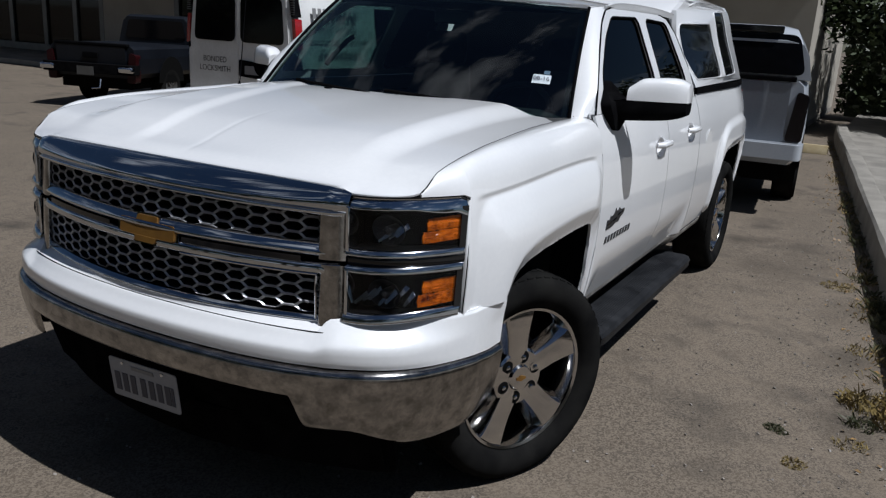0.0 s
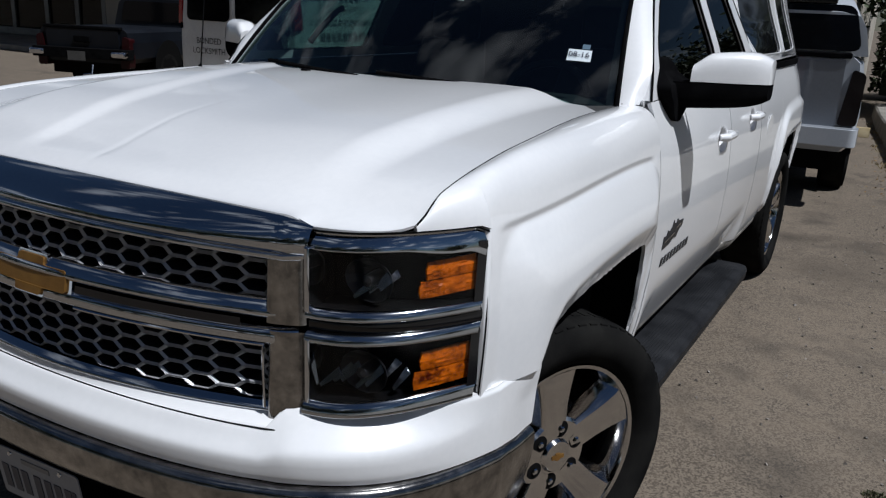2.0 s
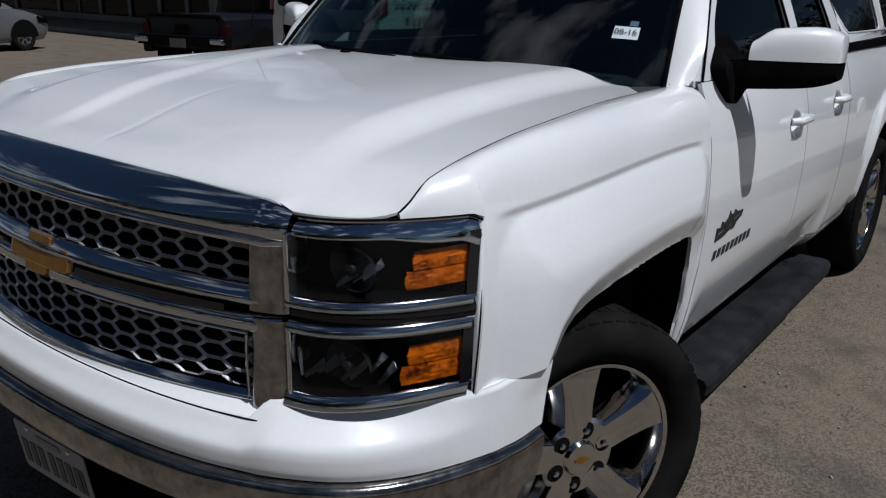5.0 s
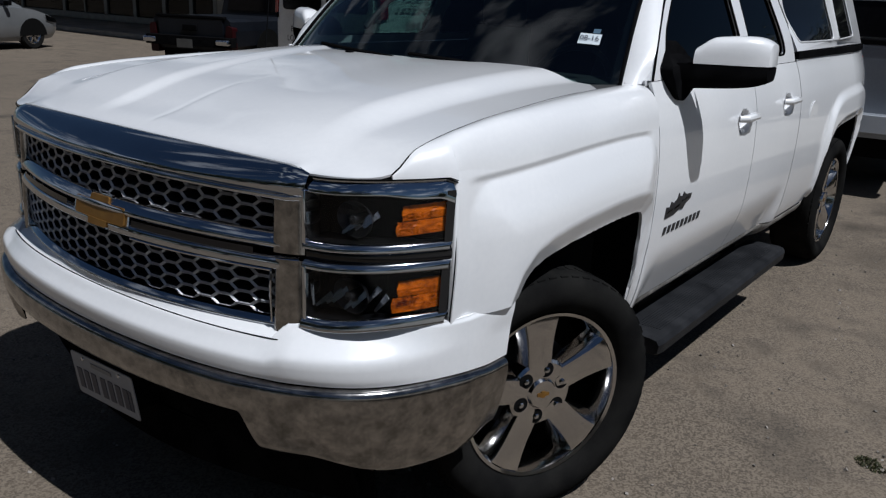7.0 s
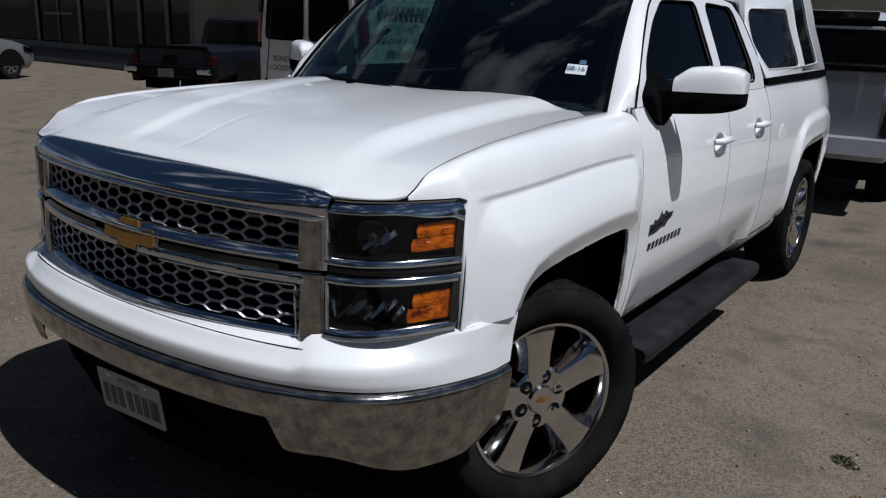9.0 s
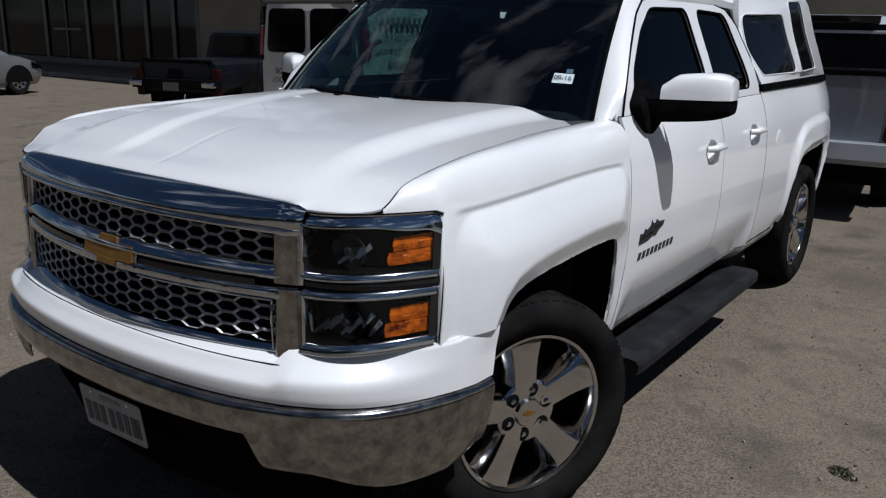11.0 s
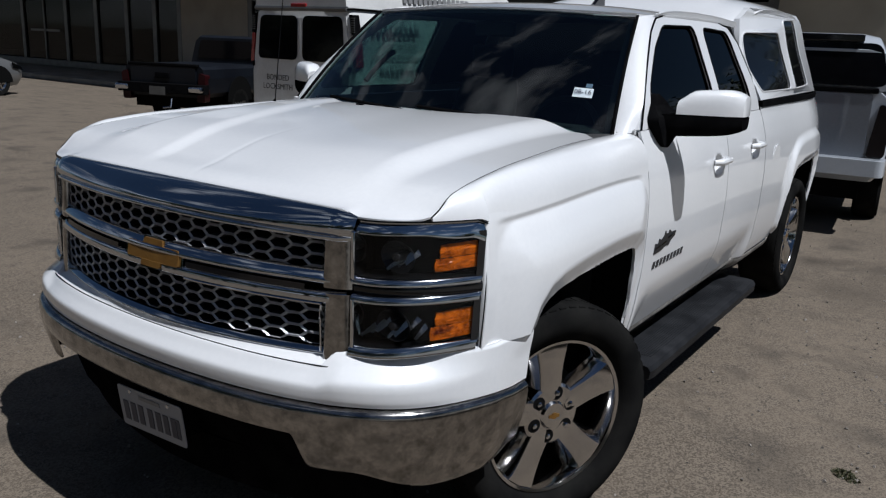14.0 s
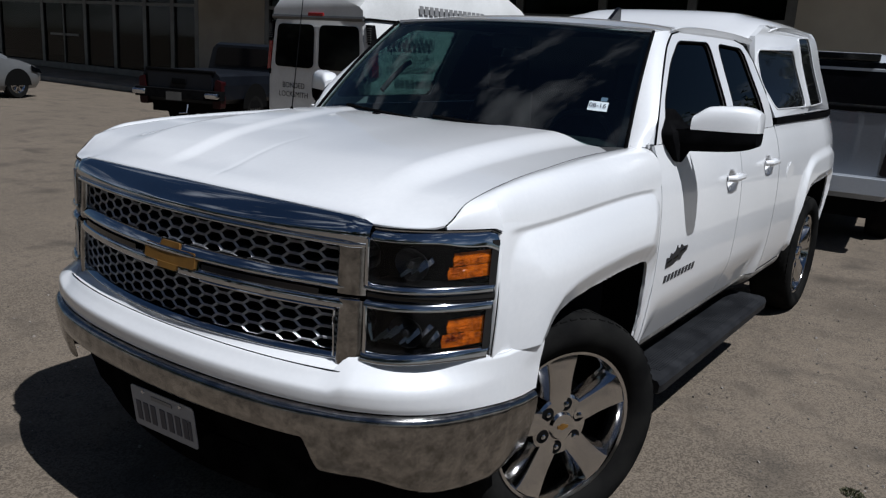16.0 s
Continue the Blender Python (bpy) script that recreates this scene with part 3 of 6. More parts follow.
doors = []
for sx in (1, -1):
    d1 = body_panel("front_door", 1.628, 2.716, 1.36, 0.50, n=100, nv=84, sx=sx, label="white front door")
    d2 = body_panel("rear_door", 2.721, CAB_END, 1.36, 0.50, n=70, nv=84, sx=sx, label="white rear door")
    doors.append((sx, d1, d2))
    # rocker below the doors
    part("rocker_panel", grid(lambda y, v: (sx * (side_x(y, 0.50) - 0.003 - 0.10 * v * v), y, 0.497 - 0.10 * v), space(1.62, 4.10, 30), space(0, 1, 5), flip=(sx > 0)), dusty_shaded_paint, truck, "dusty white rocker panel, darkened for shade", solid=0.01)

# greenhouse
GREEN = [(1.36, 0.928), (1.42, 0.914), (1.50, 0.886), (1.64, 0.822), (1.78, 0.757), (1.84, 0.722), (1.87, 0.69)]


def green_x(z):
    return interp(z, GREEN)


def subdivided(poly, most=0.05):
    out = []
    for a, b in zip(poly, poly[1:] + poly[:1]):
        k = max(1, int(math.dist(a, b) / most))
        out += [(a[0] + (b[0] - a[0]) * i / k, a[1] + (b[1] - a[1]) * i / k) for i in range(k)]
    return out


WIN_1 = rounded([(1.76, 1.40), (1.83, 1.52), (2.04, 1.68), (2.22, 1.775), (2.66, 1.785), (2.63, 1.40)], 0.05)
WIN_2 = rounded([(2.74, 1.40), (2.79, 1.785), (3.22, 1.775), (3.30, 1.40)], 0.06)
FRAME = [(1.650, 1.362), (1.71, 1.45), (1.87, 1.60), (2.05, 1.745), (2.17, 1.805), (2.30, 1.822), (3.10, 1.822), (3.26, 1.80), (3.36, 1.72), (3.42, 1.55), (3.455, 1.362)]
for sx in (1, -1):
    d1, d2 = [(a, b) for s, a, b in doors if s == sx][0]
    put = lambda y, z, d, sx=sx: (sx * (green_x(z) - d), y, z)
    rim = part("window_frame", prism(subdivided(FRAME), 0.03, put, [subdivided(WIN_1), subdivided(WIN_2)]), white_paint, truck, "white upper door frame", sharp=50)
    for win, mat, name in ((WIN_1, door_glass if sx < 0 else privacy_glass, "door_window"), (WIN_2, privacy_glass, "door_window")):
        put = lambda y, z, d, sx=sx: (sx * (green_x(z) - 0.014 - d), y, z)
        part(name, prism(subdivided(win), 0.004, put), mat, d1 if win is WIN_1 else d2, "dark tinted door glass")
        # black rubber seal
        inner = [((p[0] - 2.4) * 1.0 + 2.4, p[1]) for p in win]
        loop = [(sx * (green_x(p[1]) - 0.004), p[0], p[1]) for p in subdivided(inner, 0.03)]
        part("window_seal", tube(loop + [loop[0]], 0.006, 6), black_plastic, truck)
    # drip seam round the doors and pillar skin to the windshield
    part("door_seam", tube([(sx * (green_x(z) - 0.001), y, z) for y, z in [FRAME[0]] + FRAME[1:]], 0.0045, 6), black_plastic, truck)

WS_BOTTOM = lambda s: (s * 0.835, 1.335 + 0.235 * abs(s) ** 2.3, 1.352 - 0.022 * abs(s) ** 2)
WS_TOP = lambda s: (s * 0.702, 1.965 + 0.085 * abs(s) ** 2.3, 1.828 - 0.026 * abs(s) ** 2)


def windshield_point(s, v):
    a, b = Vector(WS_BOTTOM(s)), Vector(WS_TOP(s))
    p = a + (b - a) * v
    p.z += 0.018 * math.sin(math.pi * v)
    p.y -= 0.012 * math.sin(math.pi * v)
    return p


ws = part("windshield", grid(windshield_point, space(-1, 1, 36), space(-0.035, 1, 16)), windshield_glass, truck, "dark windshield with reflected clouds")
band = lambda lo, hi, s0, s1: grid(lambda s, v: windshield_point(s, v) + Vector((0, 0.004, -0.006)), space(s0, s1, 30), space(lo, hi, 3))
part("windshield_border", band(0.955, 1.0, -1, 1), gloss_black, ws)
part("windshield_border", band(-0.035, 0.03, -0.97, 0.97), gloss_black, ws)
for sx in (1, -1):
    part("windshield_border", grid(lambda s, v: windshield_point(s, v) + Vector((0, 0.004, -0.006)), space(0.965 * sx, sx, 3), space(-0.02, 1, 16)), gloss_black, ws)
    # pillar between windshield and door
    def pillar(t, v, sx=sx):
        a = windshield_point(1.0, t)
        i = t * 1.0
        y = interp(i, [(-0.16, 1.555), (-0.06, 1.61), (0.0, 1.65), (0.12, 1.71), (0.42, 1.87), (0.72, 2.05), (0.9, 2.17), (1.0, 2.25)])
        z = interp(i, [(-0.16, 1.285), (-0.06, 1.335), (0.0, 1.362), (0.12, 1.45), (0.42, 1.60), (0.72, 1.745), (0.9, 1.805), (1.0, 1.818)])
        b = Vector((green_x(z) - 0.002 - 0.034 * (1 - step(-0.06, 0.14, t)), y - 0.006, z))
        p = a + (b - a) * v
        n = Vector((0.6, -0.55, 0.55)) * 0.012 * math.sin(math.pi * v)
        p += n
        return (sx * p.x, p.y, p.z)
    part("windshield_pillar", grid(pillar, space(-0.10, 1, 24), space(0.0, 1, 8), flip=(sx > 0)), white_paint, truck, solid=0.01)
    part("pillar_seal", tube([(sx * (windshield_point(1, t).x + 0.006), windshield_point(1, t).y - 0.004, windshield_point(1, t).z + 0.006) for t in space(0.0, 1.0, 14)], 0.008, 6), black_plastic, truck)
    part("pillar_seam", tube([(sx * x, y, z) for x, y, z in ((0.848, 1.590, 1.350), (0.875, 1.606, 1.350), (0.900, 1.622, 1.346), (0.915, 1.632, 1.340))], 0.0025, 6), black_plastic, truck)
    part("hood_seam", tube([(sx * (interp(y, SEAM_X) + 0.0005), y, interp(y, SEAM_Z) - 0.0042) for y in space(0.315, 1.575, 50)], 0.0042, 6), void_black, truck)


# roof
def roof_point(s, v):
    a = Vector(WS_TOP(s)) + Vector((0, -0.004, 0.006))
    y = a.y + (3.44 - a.y) * v
    rise = interp(y, [(1.96, 0.0), (2.25, 0.035), (2.7, 0.05), (3.1, 0.048), (3.44, 0.035)])
    edge = abs(s) ** 4
    return (s * (0.702 + 0.038 * step(0, 0.12, v)), y, a.z + rise * (1 - 0.35 * edge) - 0.012 * edge * step(0, 0.1, v))


part("roof", grid(roof_point, space(-1, 1, 36), [0, 0.01, 0.03, 0.06, 0.1] + space(0.16, 1, 16)), white_paint, truck, "white cab roof", solid=0.012)
for sx in (1, -1):
    part("roof_rail", grid(lambda y, v: (sx * (0.742 + (green_x(1.822) - 0.742 + 0.004) * v), y, interp(y, [(2.1, 1.80), (2.3, 1.838), (2.7, 1.852), (3.1, 1.85), (3.45, 1.835)]) + (1.822 - interp(y, [(2.1, 1.80), (2.3, 1.838), (2.7, 1.852), (3.1, 1.85), (3.45, 1.835)])) * v**1.5), space(2.16, 3.45, 24), space(0, 1, 5), flip=(sx > 0)), white_paint, truck, solid=0.008)
fin = bmesh.new()
fin = prism(rounded([(3.10, 1.89), (3.20, 1.955), (3.245, 1.985), (3.262, 1.98), (3.27, 1.89)], 0.02), 0.024, lambda y, z, d: (d - 0.012 + (z - 1.93) * 0.0, y, z), bm=fin)
box(-0.03, 0.03, 3.07, 3.29, 1.862, 1.897, bm=fin)
part("antenna_fin", fin, gloss_black, truck, "black roof antenna fin", bevel=0.005)
# back wall of the cab
part("cab_back", grid(lambda s, z: (s * ((green_x(z) if z > 1.36 else 0.93) - 0.03), 3.445, z), [-1, 1], [0.6, 1.36] + space(1.42, 1.83, 8)), cabin_dark, truck, solid=0.02)

# cabin
dash = grid(lambda x, v: (x, interp(v, [(0, 1.38), (0.5, 1.72), (0.8, 1.92), (1, 1.95)]), interp(v, [(0, 1.33), (0.5, 1.345), (0.8, 1.30), (1, 1.05)])), space(-0.86, 0.86, 8), space(0, 1, 10))
part("dashboard", dash, cabin_dark, truck, "charcoal dashboard", solid=0.02)
part("cabin_floor", box(-0.86, 0.86, 1.45, 3.43, 0.55, 0.60), cabin_dark, truck)
part("headliner", grid(lambda x, y: (x, y, 1.80 + 0.02 * (1 - x * x)), space(-0.72, 0.72, 6), space(2.25, 3.42, 6)), cabin_dark, truck, solid=0.01)
for x in (0.40, -0.40):
    def seat_back(a, v, x=x):
        w = 0.24 * (1 - 0.25 * v**3)
        return (x + w * math.cos(a) * (1 if abs(math.cos(a)) < 0.9 else 0.97), 2.48 + 0.20 * v + 0.07 * math.sin(a), 0.85 + 0.62 * v)
    part("seat_backrest", grid(seat_back, [2 * math.pi * i / 20 for i in range(20)], space(0, 1, 8), closed=True), cabin_dark, truck, "charcoal front seat")
    part("headrest", box(x - 0.13, x + 0.13, 2.66, 2.74, 1.47, 1.66), cabin_dark, truck, bevel=0.03)
    part("seat_cushion", box(x - 0.25, x + 0.25, 2.05, 2.55, 0.72, 0.92), cabin_dark, truck, bevel=0.04)
wheel = bmesh.new()
ring = [Vector((0.39 + 0.19 * math.cos(a), 2.02 + 0.085 * math.sin(a), 1.26 + 0.17 * math.sin(a))) for a in [2 * math.pi * i / 28 for i in range(29)]]
tube(ring, 0.016, 8, wheel)
tube([(0.21, 2.02, 1.26), (0.57, 2.02, 1.26)], 0.018, 6, wheel)
part("steering_wheel", wheel, cabin_dark, truck, "dark steering wheel")
mirror_in = box(-0.11, 0.11, 2.03, 2.06, 1.70, 1.77)
part("rear_view_mirror", mirror_in, cabin_dark, truck, bevel=0.012)
part("grab_handle", tube([(-0.70, 1.92, 1.45), (-0.69, 1.97, 1.50), (-0.66, 2.05, 1.58), (-0.65, 2.09, 1.60)], 0.014, 8), cabin_dark, truck)

# registration sticker on the inside of the glass
def on_glass(s, v, off=0.004):
    return windshield_point(s, v) + Vector((0, -off, off))


SS, SV = 0.845, 0.285
st = part("registration_sticker", grid(lambda s, v: on_glass(s, v, 0.003), space(SS - 0.045, SS + 0.045, 3), space(SV - 0.03, SV + 0.04, 2)), sticker_white, ws, "small white registration sticker")
c0 = on_glass(SS, SV + 0.005, 0.006)
rt = on_glass(SS + 0.045, SV, 0.006) - on_glass(SS - 0.045, SV, 0.006)
up = on_glass(SS, SV + 0.04, 0.006) - on_glass(SS, SV - 0.04, 0.006)
words("sticker_date", "08-16", 0.030, plane_frame(c0, rt, up), plate_ink, st, 0.0005)
part("sticker_seal", grid(lambda s, v: on_glass(s, v, 0.003), space(SS + 0.005, SS + 0.035, 3), space(SV + 0.045, SV + 0.075, 2)), sticker_blue, ws, "dark blue sticker")

# wipers at the base of the windshield
for a, b in (((0.72, 0.03), (0.06, 0.035)), ((-0.02, 0.03), (-0.62, 0.05))):
    pts = [windshield_point(a[0] + (b[0] - a[0]) * t, a[1] + (b[1] - a[1]) * t + 0.03 * t) + Vector((0, -0.012, 0.012)) for t in space(0, 1, 8)]
    part("wiper", tube(pts, 0.008, 6), black_plastic, truck, "black wiper")
part("washer_nozzle", box(-0.25, -0.22, 1.315, 1.34, 1.378, 1.390), black_plastic, truck, bevel=0.003)

# white metal under the joint of fender, pillar and door
for sx in (1, -1):
    part("cowl_corner", grid(lambda u, v: (sx * (0.79 + 0.135 * u), 1.53 + 0.13 * v, 1.326 - 0.016 * u * u), space(0, 1, 4), space(0, 1, 4), flip=(sx < 0)), white_paint, truck, solid=0.01)
    part("cowl_corner", grid(lambda y, z: (sx * (green_x(max(z, 1.36)) - 0.022), y, z), space(1.632, 1.75, 4), space(1.27, 1.362, 4), flip=(sx < 0)), white_paint, truck, solid=0.008)

# black blocks and sheets added in place of the shade behind the panel gaps
inner = bmesh.new()
box(-0.86, 0.86, 0.42, 1.45, 0.62, 1.17, inner)
part("engine_bay_shade", inner, void_black, truck)
shell = grid(lambda y, v: (0.90 + 0.055 * v, y, 0.46 + 0.80 * v), [1.60, 3.52], space(0, 1, 2))
part("inner_side", shell, void_black, truck)
part("inner_side", grid(lambda y, v: (-0.90 - 0.055 * v, y, 0.46 + 0.80 * v), [1.60, 3.52], space(0, 1, 2)), void_black, truck)
chassis = bmesh.new()
box(-0.62, 0.62, 0.30, 5.3, 0.36, 0.60, chassis)
box(-0.80, 0.80, 1.66, 3.95, 0.40, 0.56, chassis)
part("chassis", chassis, void_black, truck)
bed = bmesh.new()
box(-0.90, 0.90, 3.48, 5.36, 0.70, 0.74, bed)
part("bed_floor", bed, void_black, truck)

# wheel wells: black liners, closed by added black sheets for the shade inside
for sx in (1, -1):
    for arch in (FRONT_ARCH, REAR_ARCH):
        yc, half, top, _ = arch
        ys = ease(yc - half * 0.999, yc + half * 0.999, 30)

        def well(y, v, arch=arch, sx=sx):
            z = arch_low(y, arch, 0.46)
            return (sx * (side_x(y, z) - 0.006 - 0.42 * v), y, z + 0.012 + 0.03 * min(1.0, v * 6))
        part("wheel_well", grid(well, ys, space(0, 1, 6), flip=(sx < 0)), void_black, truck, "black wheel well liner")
        part("well_shade_sheet", box(sx * 0.60 - 0.01, sx * 0.60 + 0.01, yc - half, yc + half, 0.45, top), void_black, truck)

# running boards
for sx in (1, -1):
    prof = [(0.79, 0.335), (0.82, 0.352), (0.99, 0.352), (1.022, 0.345), (1.034, 0.325), (1.030, 0.285), (1.015, 0.275), (0.82, 0.285), (0.79, 0.30)]
    bm = bmesh.new()
    ys = [1.78, 1.80] + space(1.84, 3.46, 2) + [3.50, 3.52]
    rings = []
    for y in ys:
        pull = 0.05 if y in (1.78, 3.52) else (0.012 if y in (1.80, 3.50) else 0)
        rings.append([bm.verts.new((sx * (0.935 + (x - 0.935) * (1 - pull * 1.5)), y, 0.318 + (z - 0.318) * (1 - pull * 3))) for x, z in prof])
    for a, b in zip(rings, rings[1:]):
        for i in range(len(prof)):
            j = (i + 1) % len(prof)
            bm.faces.new((a[i], a[j], b[j], b[i]))
    bm.faces.new(rings[0]), bm.faces.new(rings[-1][::-1])
    bmesh.ops.recalc_face_normals(bm, faces=bm.faces)
    board = part("running_board", bm, step_rubber, truck, "dark grey running board with a ribbed tread")
    for i in range(9):
        x = 0.885 + i * 0.0125
        part("tread_rib", box(sx * x - 0.003, sx * x + 0.003, 1.88, 3.42, 0.351, 0.3545), step_rubber, board)
    for y in (1.95, 2.65, 3.35):
        part("step_bracket", box(min(sx * 0.7, sx * 0.9), max(sx * 0.7, sx * 0.9), y - 0.03, y + 0.03, 0.29, 0.34), void_black, board)


# wheels
def wheel_at(sx, y, label, steer=0.0, out=0.0):
    """steer: degrees by which the wheel is turned about the upright line through its hub's face."""
    c = (sx * (0.858 + out), y, 0.4125)
    w = new("road_wheel")
    w.parent = truck
    pivot = Matrix.Translation((sx * 0.945, y, 0))
    w.matrix_basis = pivot @ Matrix.Rotation(radians(steer), 4, "Z") @ pivot.inverted()
    w["label"] = label
    R, rim = 0.4135, 0.285
    prof = [(rim - 0.004, 0.095), (rim + 0.010, 0.116), (rim + 0.035, 0.130), (0.345, 0.1375), (0.375, 0.134), (0.397, 0.122), (0.408, 0.104), (R, 0.085), (R, 0.0), (R, -0.085), (0.408, -0.104), (0.37, -0.135), (rim + 0.02, -0.12), (rim - 0.004, -0.1)]
    tyre = part("tyre", lathe(prof, 72, c, sx=sx), rubber, w, "black all-season tyre")
    ribs = bmesh.new()
    for k in range(60):
        a = 2 * math.pi * k / 60
        for o, tw in ((0.097, 0.03), (0.05, -0.02), (-0.05, 0.02)):
            m = Matrix.Translation(c) @ Matrix.Rotation(a + tw, 4, "X") @ Matrix.Translation((sx * o, 0, R - (0.011 if o > 0.09 else 0.0025)))
            box(-0.017, 0.017, -0.013, 0.013, -0.006, 0.004, ribs, m)
    tagged(part("tread", ribs, rubber, tyre), kind="stuff")
    # barrel and lip
    prof = [(rim - 0.004, 0.094), (rim + 0.003, 0.104), (rim - 0.001, 0.110), (rim - 0.012, 0.106), (rim - 0.020, 0.088), (rim - 0.026, 0.05), (rim - 0.034, -0.02), (rim - 0.04, -0.09)]
    part("rim", lathe(prof, 72, c, sx=sx), polished, w, "polished alloy rim")
    part("brake_disc", lathe([(0.0, 0.0), (0.165, 0.0), (0.165, -0.02), (0.0, -0.02)], 40, c, sx=sx), dark_metal, w)
    # black disc added for the shade behind the spokes
    part("wheel_back", lathe([(0.0, -0.05), (rim - 0.03, -0.05)], 40, c, sx=sx), void_black, w)
    for k in range(5):
        a = radians(96 + 72 * k)
        bm = bmesh.new()
        # stations along the spoke: radius, half width of face, half width of foot, face height, foot height
        st_ = [(0.060, 0.043, 0.056, 0.086, 0.03), (0.10, 0.043, 0.060, 0.087, 0.03), (0.16, 0.045, 0.066, 0.092, 0.035), (0.21, 0.049, 0.074, 0.098, 0.04), (0.252, 0.056, 0.084, 0.103, 0.045), (0.271, 0.062, 0.092, 0.103, 0.05)]
        rings = []
        er, et = Vector((0, sx * math.cos(a), math.sin(a))), Vector((0, -sx * math.sin(a), math.cos(a)))
        for r, hw, fw, h, g in st_:
            row = []
            for t, o in ((-fw, g), (-hw - 0.007, h - 0.014), (-hw + 0.003, h - 0.001), (0.0, h + 0.0015), (hw - 0.003, h - 0.001), (hw + 0.007, h - 0.014), (fw, g)):
                row.append(bm.verts.new(Vector(c) + er * math.sqrt(max(r * r - 0.0 * t, 0)) * (1 - 0.5 * (t / max(r, 0.12)) ** 2 * (1 if r > 0.2 else 0)) + et * t + Vector((sx * o, 0, 0))))
            rings.append(row)
        for p, q in zip(rings, rings[1:]):
            for i in range(6):
                bm.faces.new((p[i], p[i + 1], q[i + 1], q[i]))
        bmesh.ops.recalc_face_normals(bm, faces=bm.faces)
        part("spoke", bm, polished, w, sharp=25)
    hub = lathe([(0.0, 0.096), (0.046, 0.096), (0.049, 0.092), (0.053, 0.086), (0.106, 0.086), (0.116, 0.078), (0.122, 0.03)], 40, c, sx=sx)
    hub = part("wheel_hub", hub, polished, w, sharp=30)
    for k in range(6):
        a = radians(20 + 60 * k)
        p = (c[0] + sx * 0.0, c[1] + 0.081 * math.cos(a), c[2] + 0.081 * math.sin(a))
        # flat black disc painting the shade of a lug recess
        part("lug_pocket_shade", lathe([(0.0, 0.0868), (0.0255, 0.0868), (0.0265, 0.085)], 18, p, sx=sx), void_black, hub)
        part("lug_nut", lathe([(0.0, 0.095), (0.007, 0.094), (0.0105, 0.091), (0.0105, 0.084)], 6, p, sx=sx), chrome, hub)
    em = prism(rounded([(-0.022, -0.006), (-0.008, -0.006), (-0.008, -0.011), (0.008, -0.011), (0.008, -0.006), (0.022, -0.006), (0.022, 0.006), (0.008, 0.006), (0.008, 0.011), (-0.008, 0.011), (-0.008, 0.006), (-0.022, 0.006)], 0.001, 1), 0.002, lambda u, v, d: (c[0] + sx * (0.0985 - d), c[1] + u, c[2] + v))
    part("centre_emblem", em, gold, hub)
    return w


for sx in (1, -1):
    wheel_at(sx, 0.98, "front wheel with five thick polished spokes, turned in steering", -25.0, 0.022)
    wheel_at(sx, 4.635, "rear wheel with five thick polished spokes")

# whip antenna on the far fender
part("whip_antenna", tube([(-0.872, 1.425, 1.325), (-0.872, 1.43, 1.345), (-0.871, 1.435, 1.36), (-0.866, 1.52, 2.10)], [0.012, 0.010, 0.0028, 0.0016], 6), black_plastic, truck, "thin black whip antenna")


# ---- front end of the pickup ----
def bumper_y(x):
    return -0.005 + 0.16 * x * x + 0.16 * abs(x) ** 5 + 0.22 * abs(x) ** 14


def corner_steps(xm=1.0):
    """Steps across the front that crowd at the corners."""
    return [xm * math.sin(a) for a in space(-math.pi / 2, math.pi / 2, 64)]


def wrap_steps(end=1.08):
    """The same, carried on round both corners to the wheel arches."""
    tail_ = space(1.0, end, 8)[1:]
    return [-t for t in reversed(tail_)] + corner_steps(1.0) + tail_


def plan(s):
    """The bumper's line in plan; past 1 it runs back along the side."""
    a = abs(s)
    if a <= 1:
        return Vector((0.992 * s, bumper_y(0.992 * s)))
    return Vector((math.copysign(0.992 + 0.06 * (a - 1) - 0.005 * step(1.05, 1.17, a), s), bumper_y(0.992) + (a - 1)))


def off(s, d):
    """A point of that line, set back by d along its normal."""
    e = 0.002
    t = plan(s + e) - plan(s - e)
    n = Vector((-t.y, t.x)).normalized()
    p = plan(s) + n * d
    return p.x, p.y


# white cap over the bumper
CAP = [(0.0, 1.0, 0.108), (0.10, 0.965, 0.094), (0.30, 0.76, 0.056), (0.46, 0.585, 0.0205), (0.50, 0.535, 0.0115), (0.54, 0.475, 0.0045), (0.58, 0.40, 0.0012), (0.64, 0.31, 0.0), (0.85, 0.12, 0.002), (1.0, 0.0, 0.008)]


def cap(s, v):
    a = abs(s)
    up_ = step(0.682, 0.712, a)
    side = step(0.88, 1.0, a)
    tuck = step(0.955, 1.01, a)
    top = 0.784 + 0.040 * up_ + 0.006 * tuck
    low = 0.690 - 0.012 * step(0.75, 1.0, a) - 0.014 * step(0.95, 1.12, a)
    h = interp(v, [(q, r) for q, r, _ in CAP])
    d = interp(v, [(q, r) for q, _, r in CAP]) * (0.42 + 0.38 * up_) * (1 - 0.97 * side)
    px, py = off(s, d - 0.006 * up_ + 0.006 * tuck * step(0.93, 1.0, h) - 0.007 * step(1.04, 1.13, a) * step(0.45, 0.90, h))
    return (px, py + 0.022 * h * step(1.08, 1.175, a), low + (top - low) * h)


part("bumper_cap", grid(cap, wrap_steps(1.175), space(0, 1, 51), flip=True), white_paint, truck, "white painted upper bumper cap", solid=0.006)

# shelf that closes the cap towards the grille and the lamps
def shelf(s, v):
    x, y, z = cap(s, 0)
    return (x * (1 - 0.13 * v * step(0.90, 1.0, abs(s))), y + 0.11 * v * (1 - step(0.90, 1.04, abs(s))), z - 0.003)


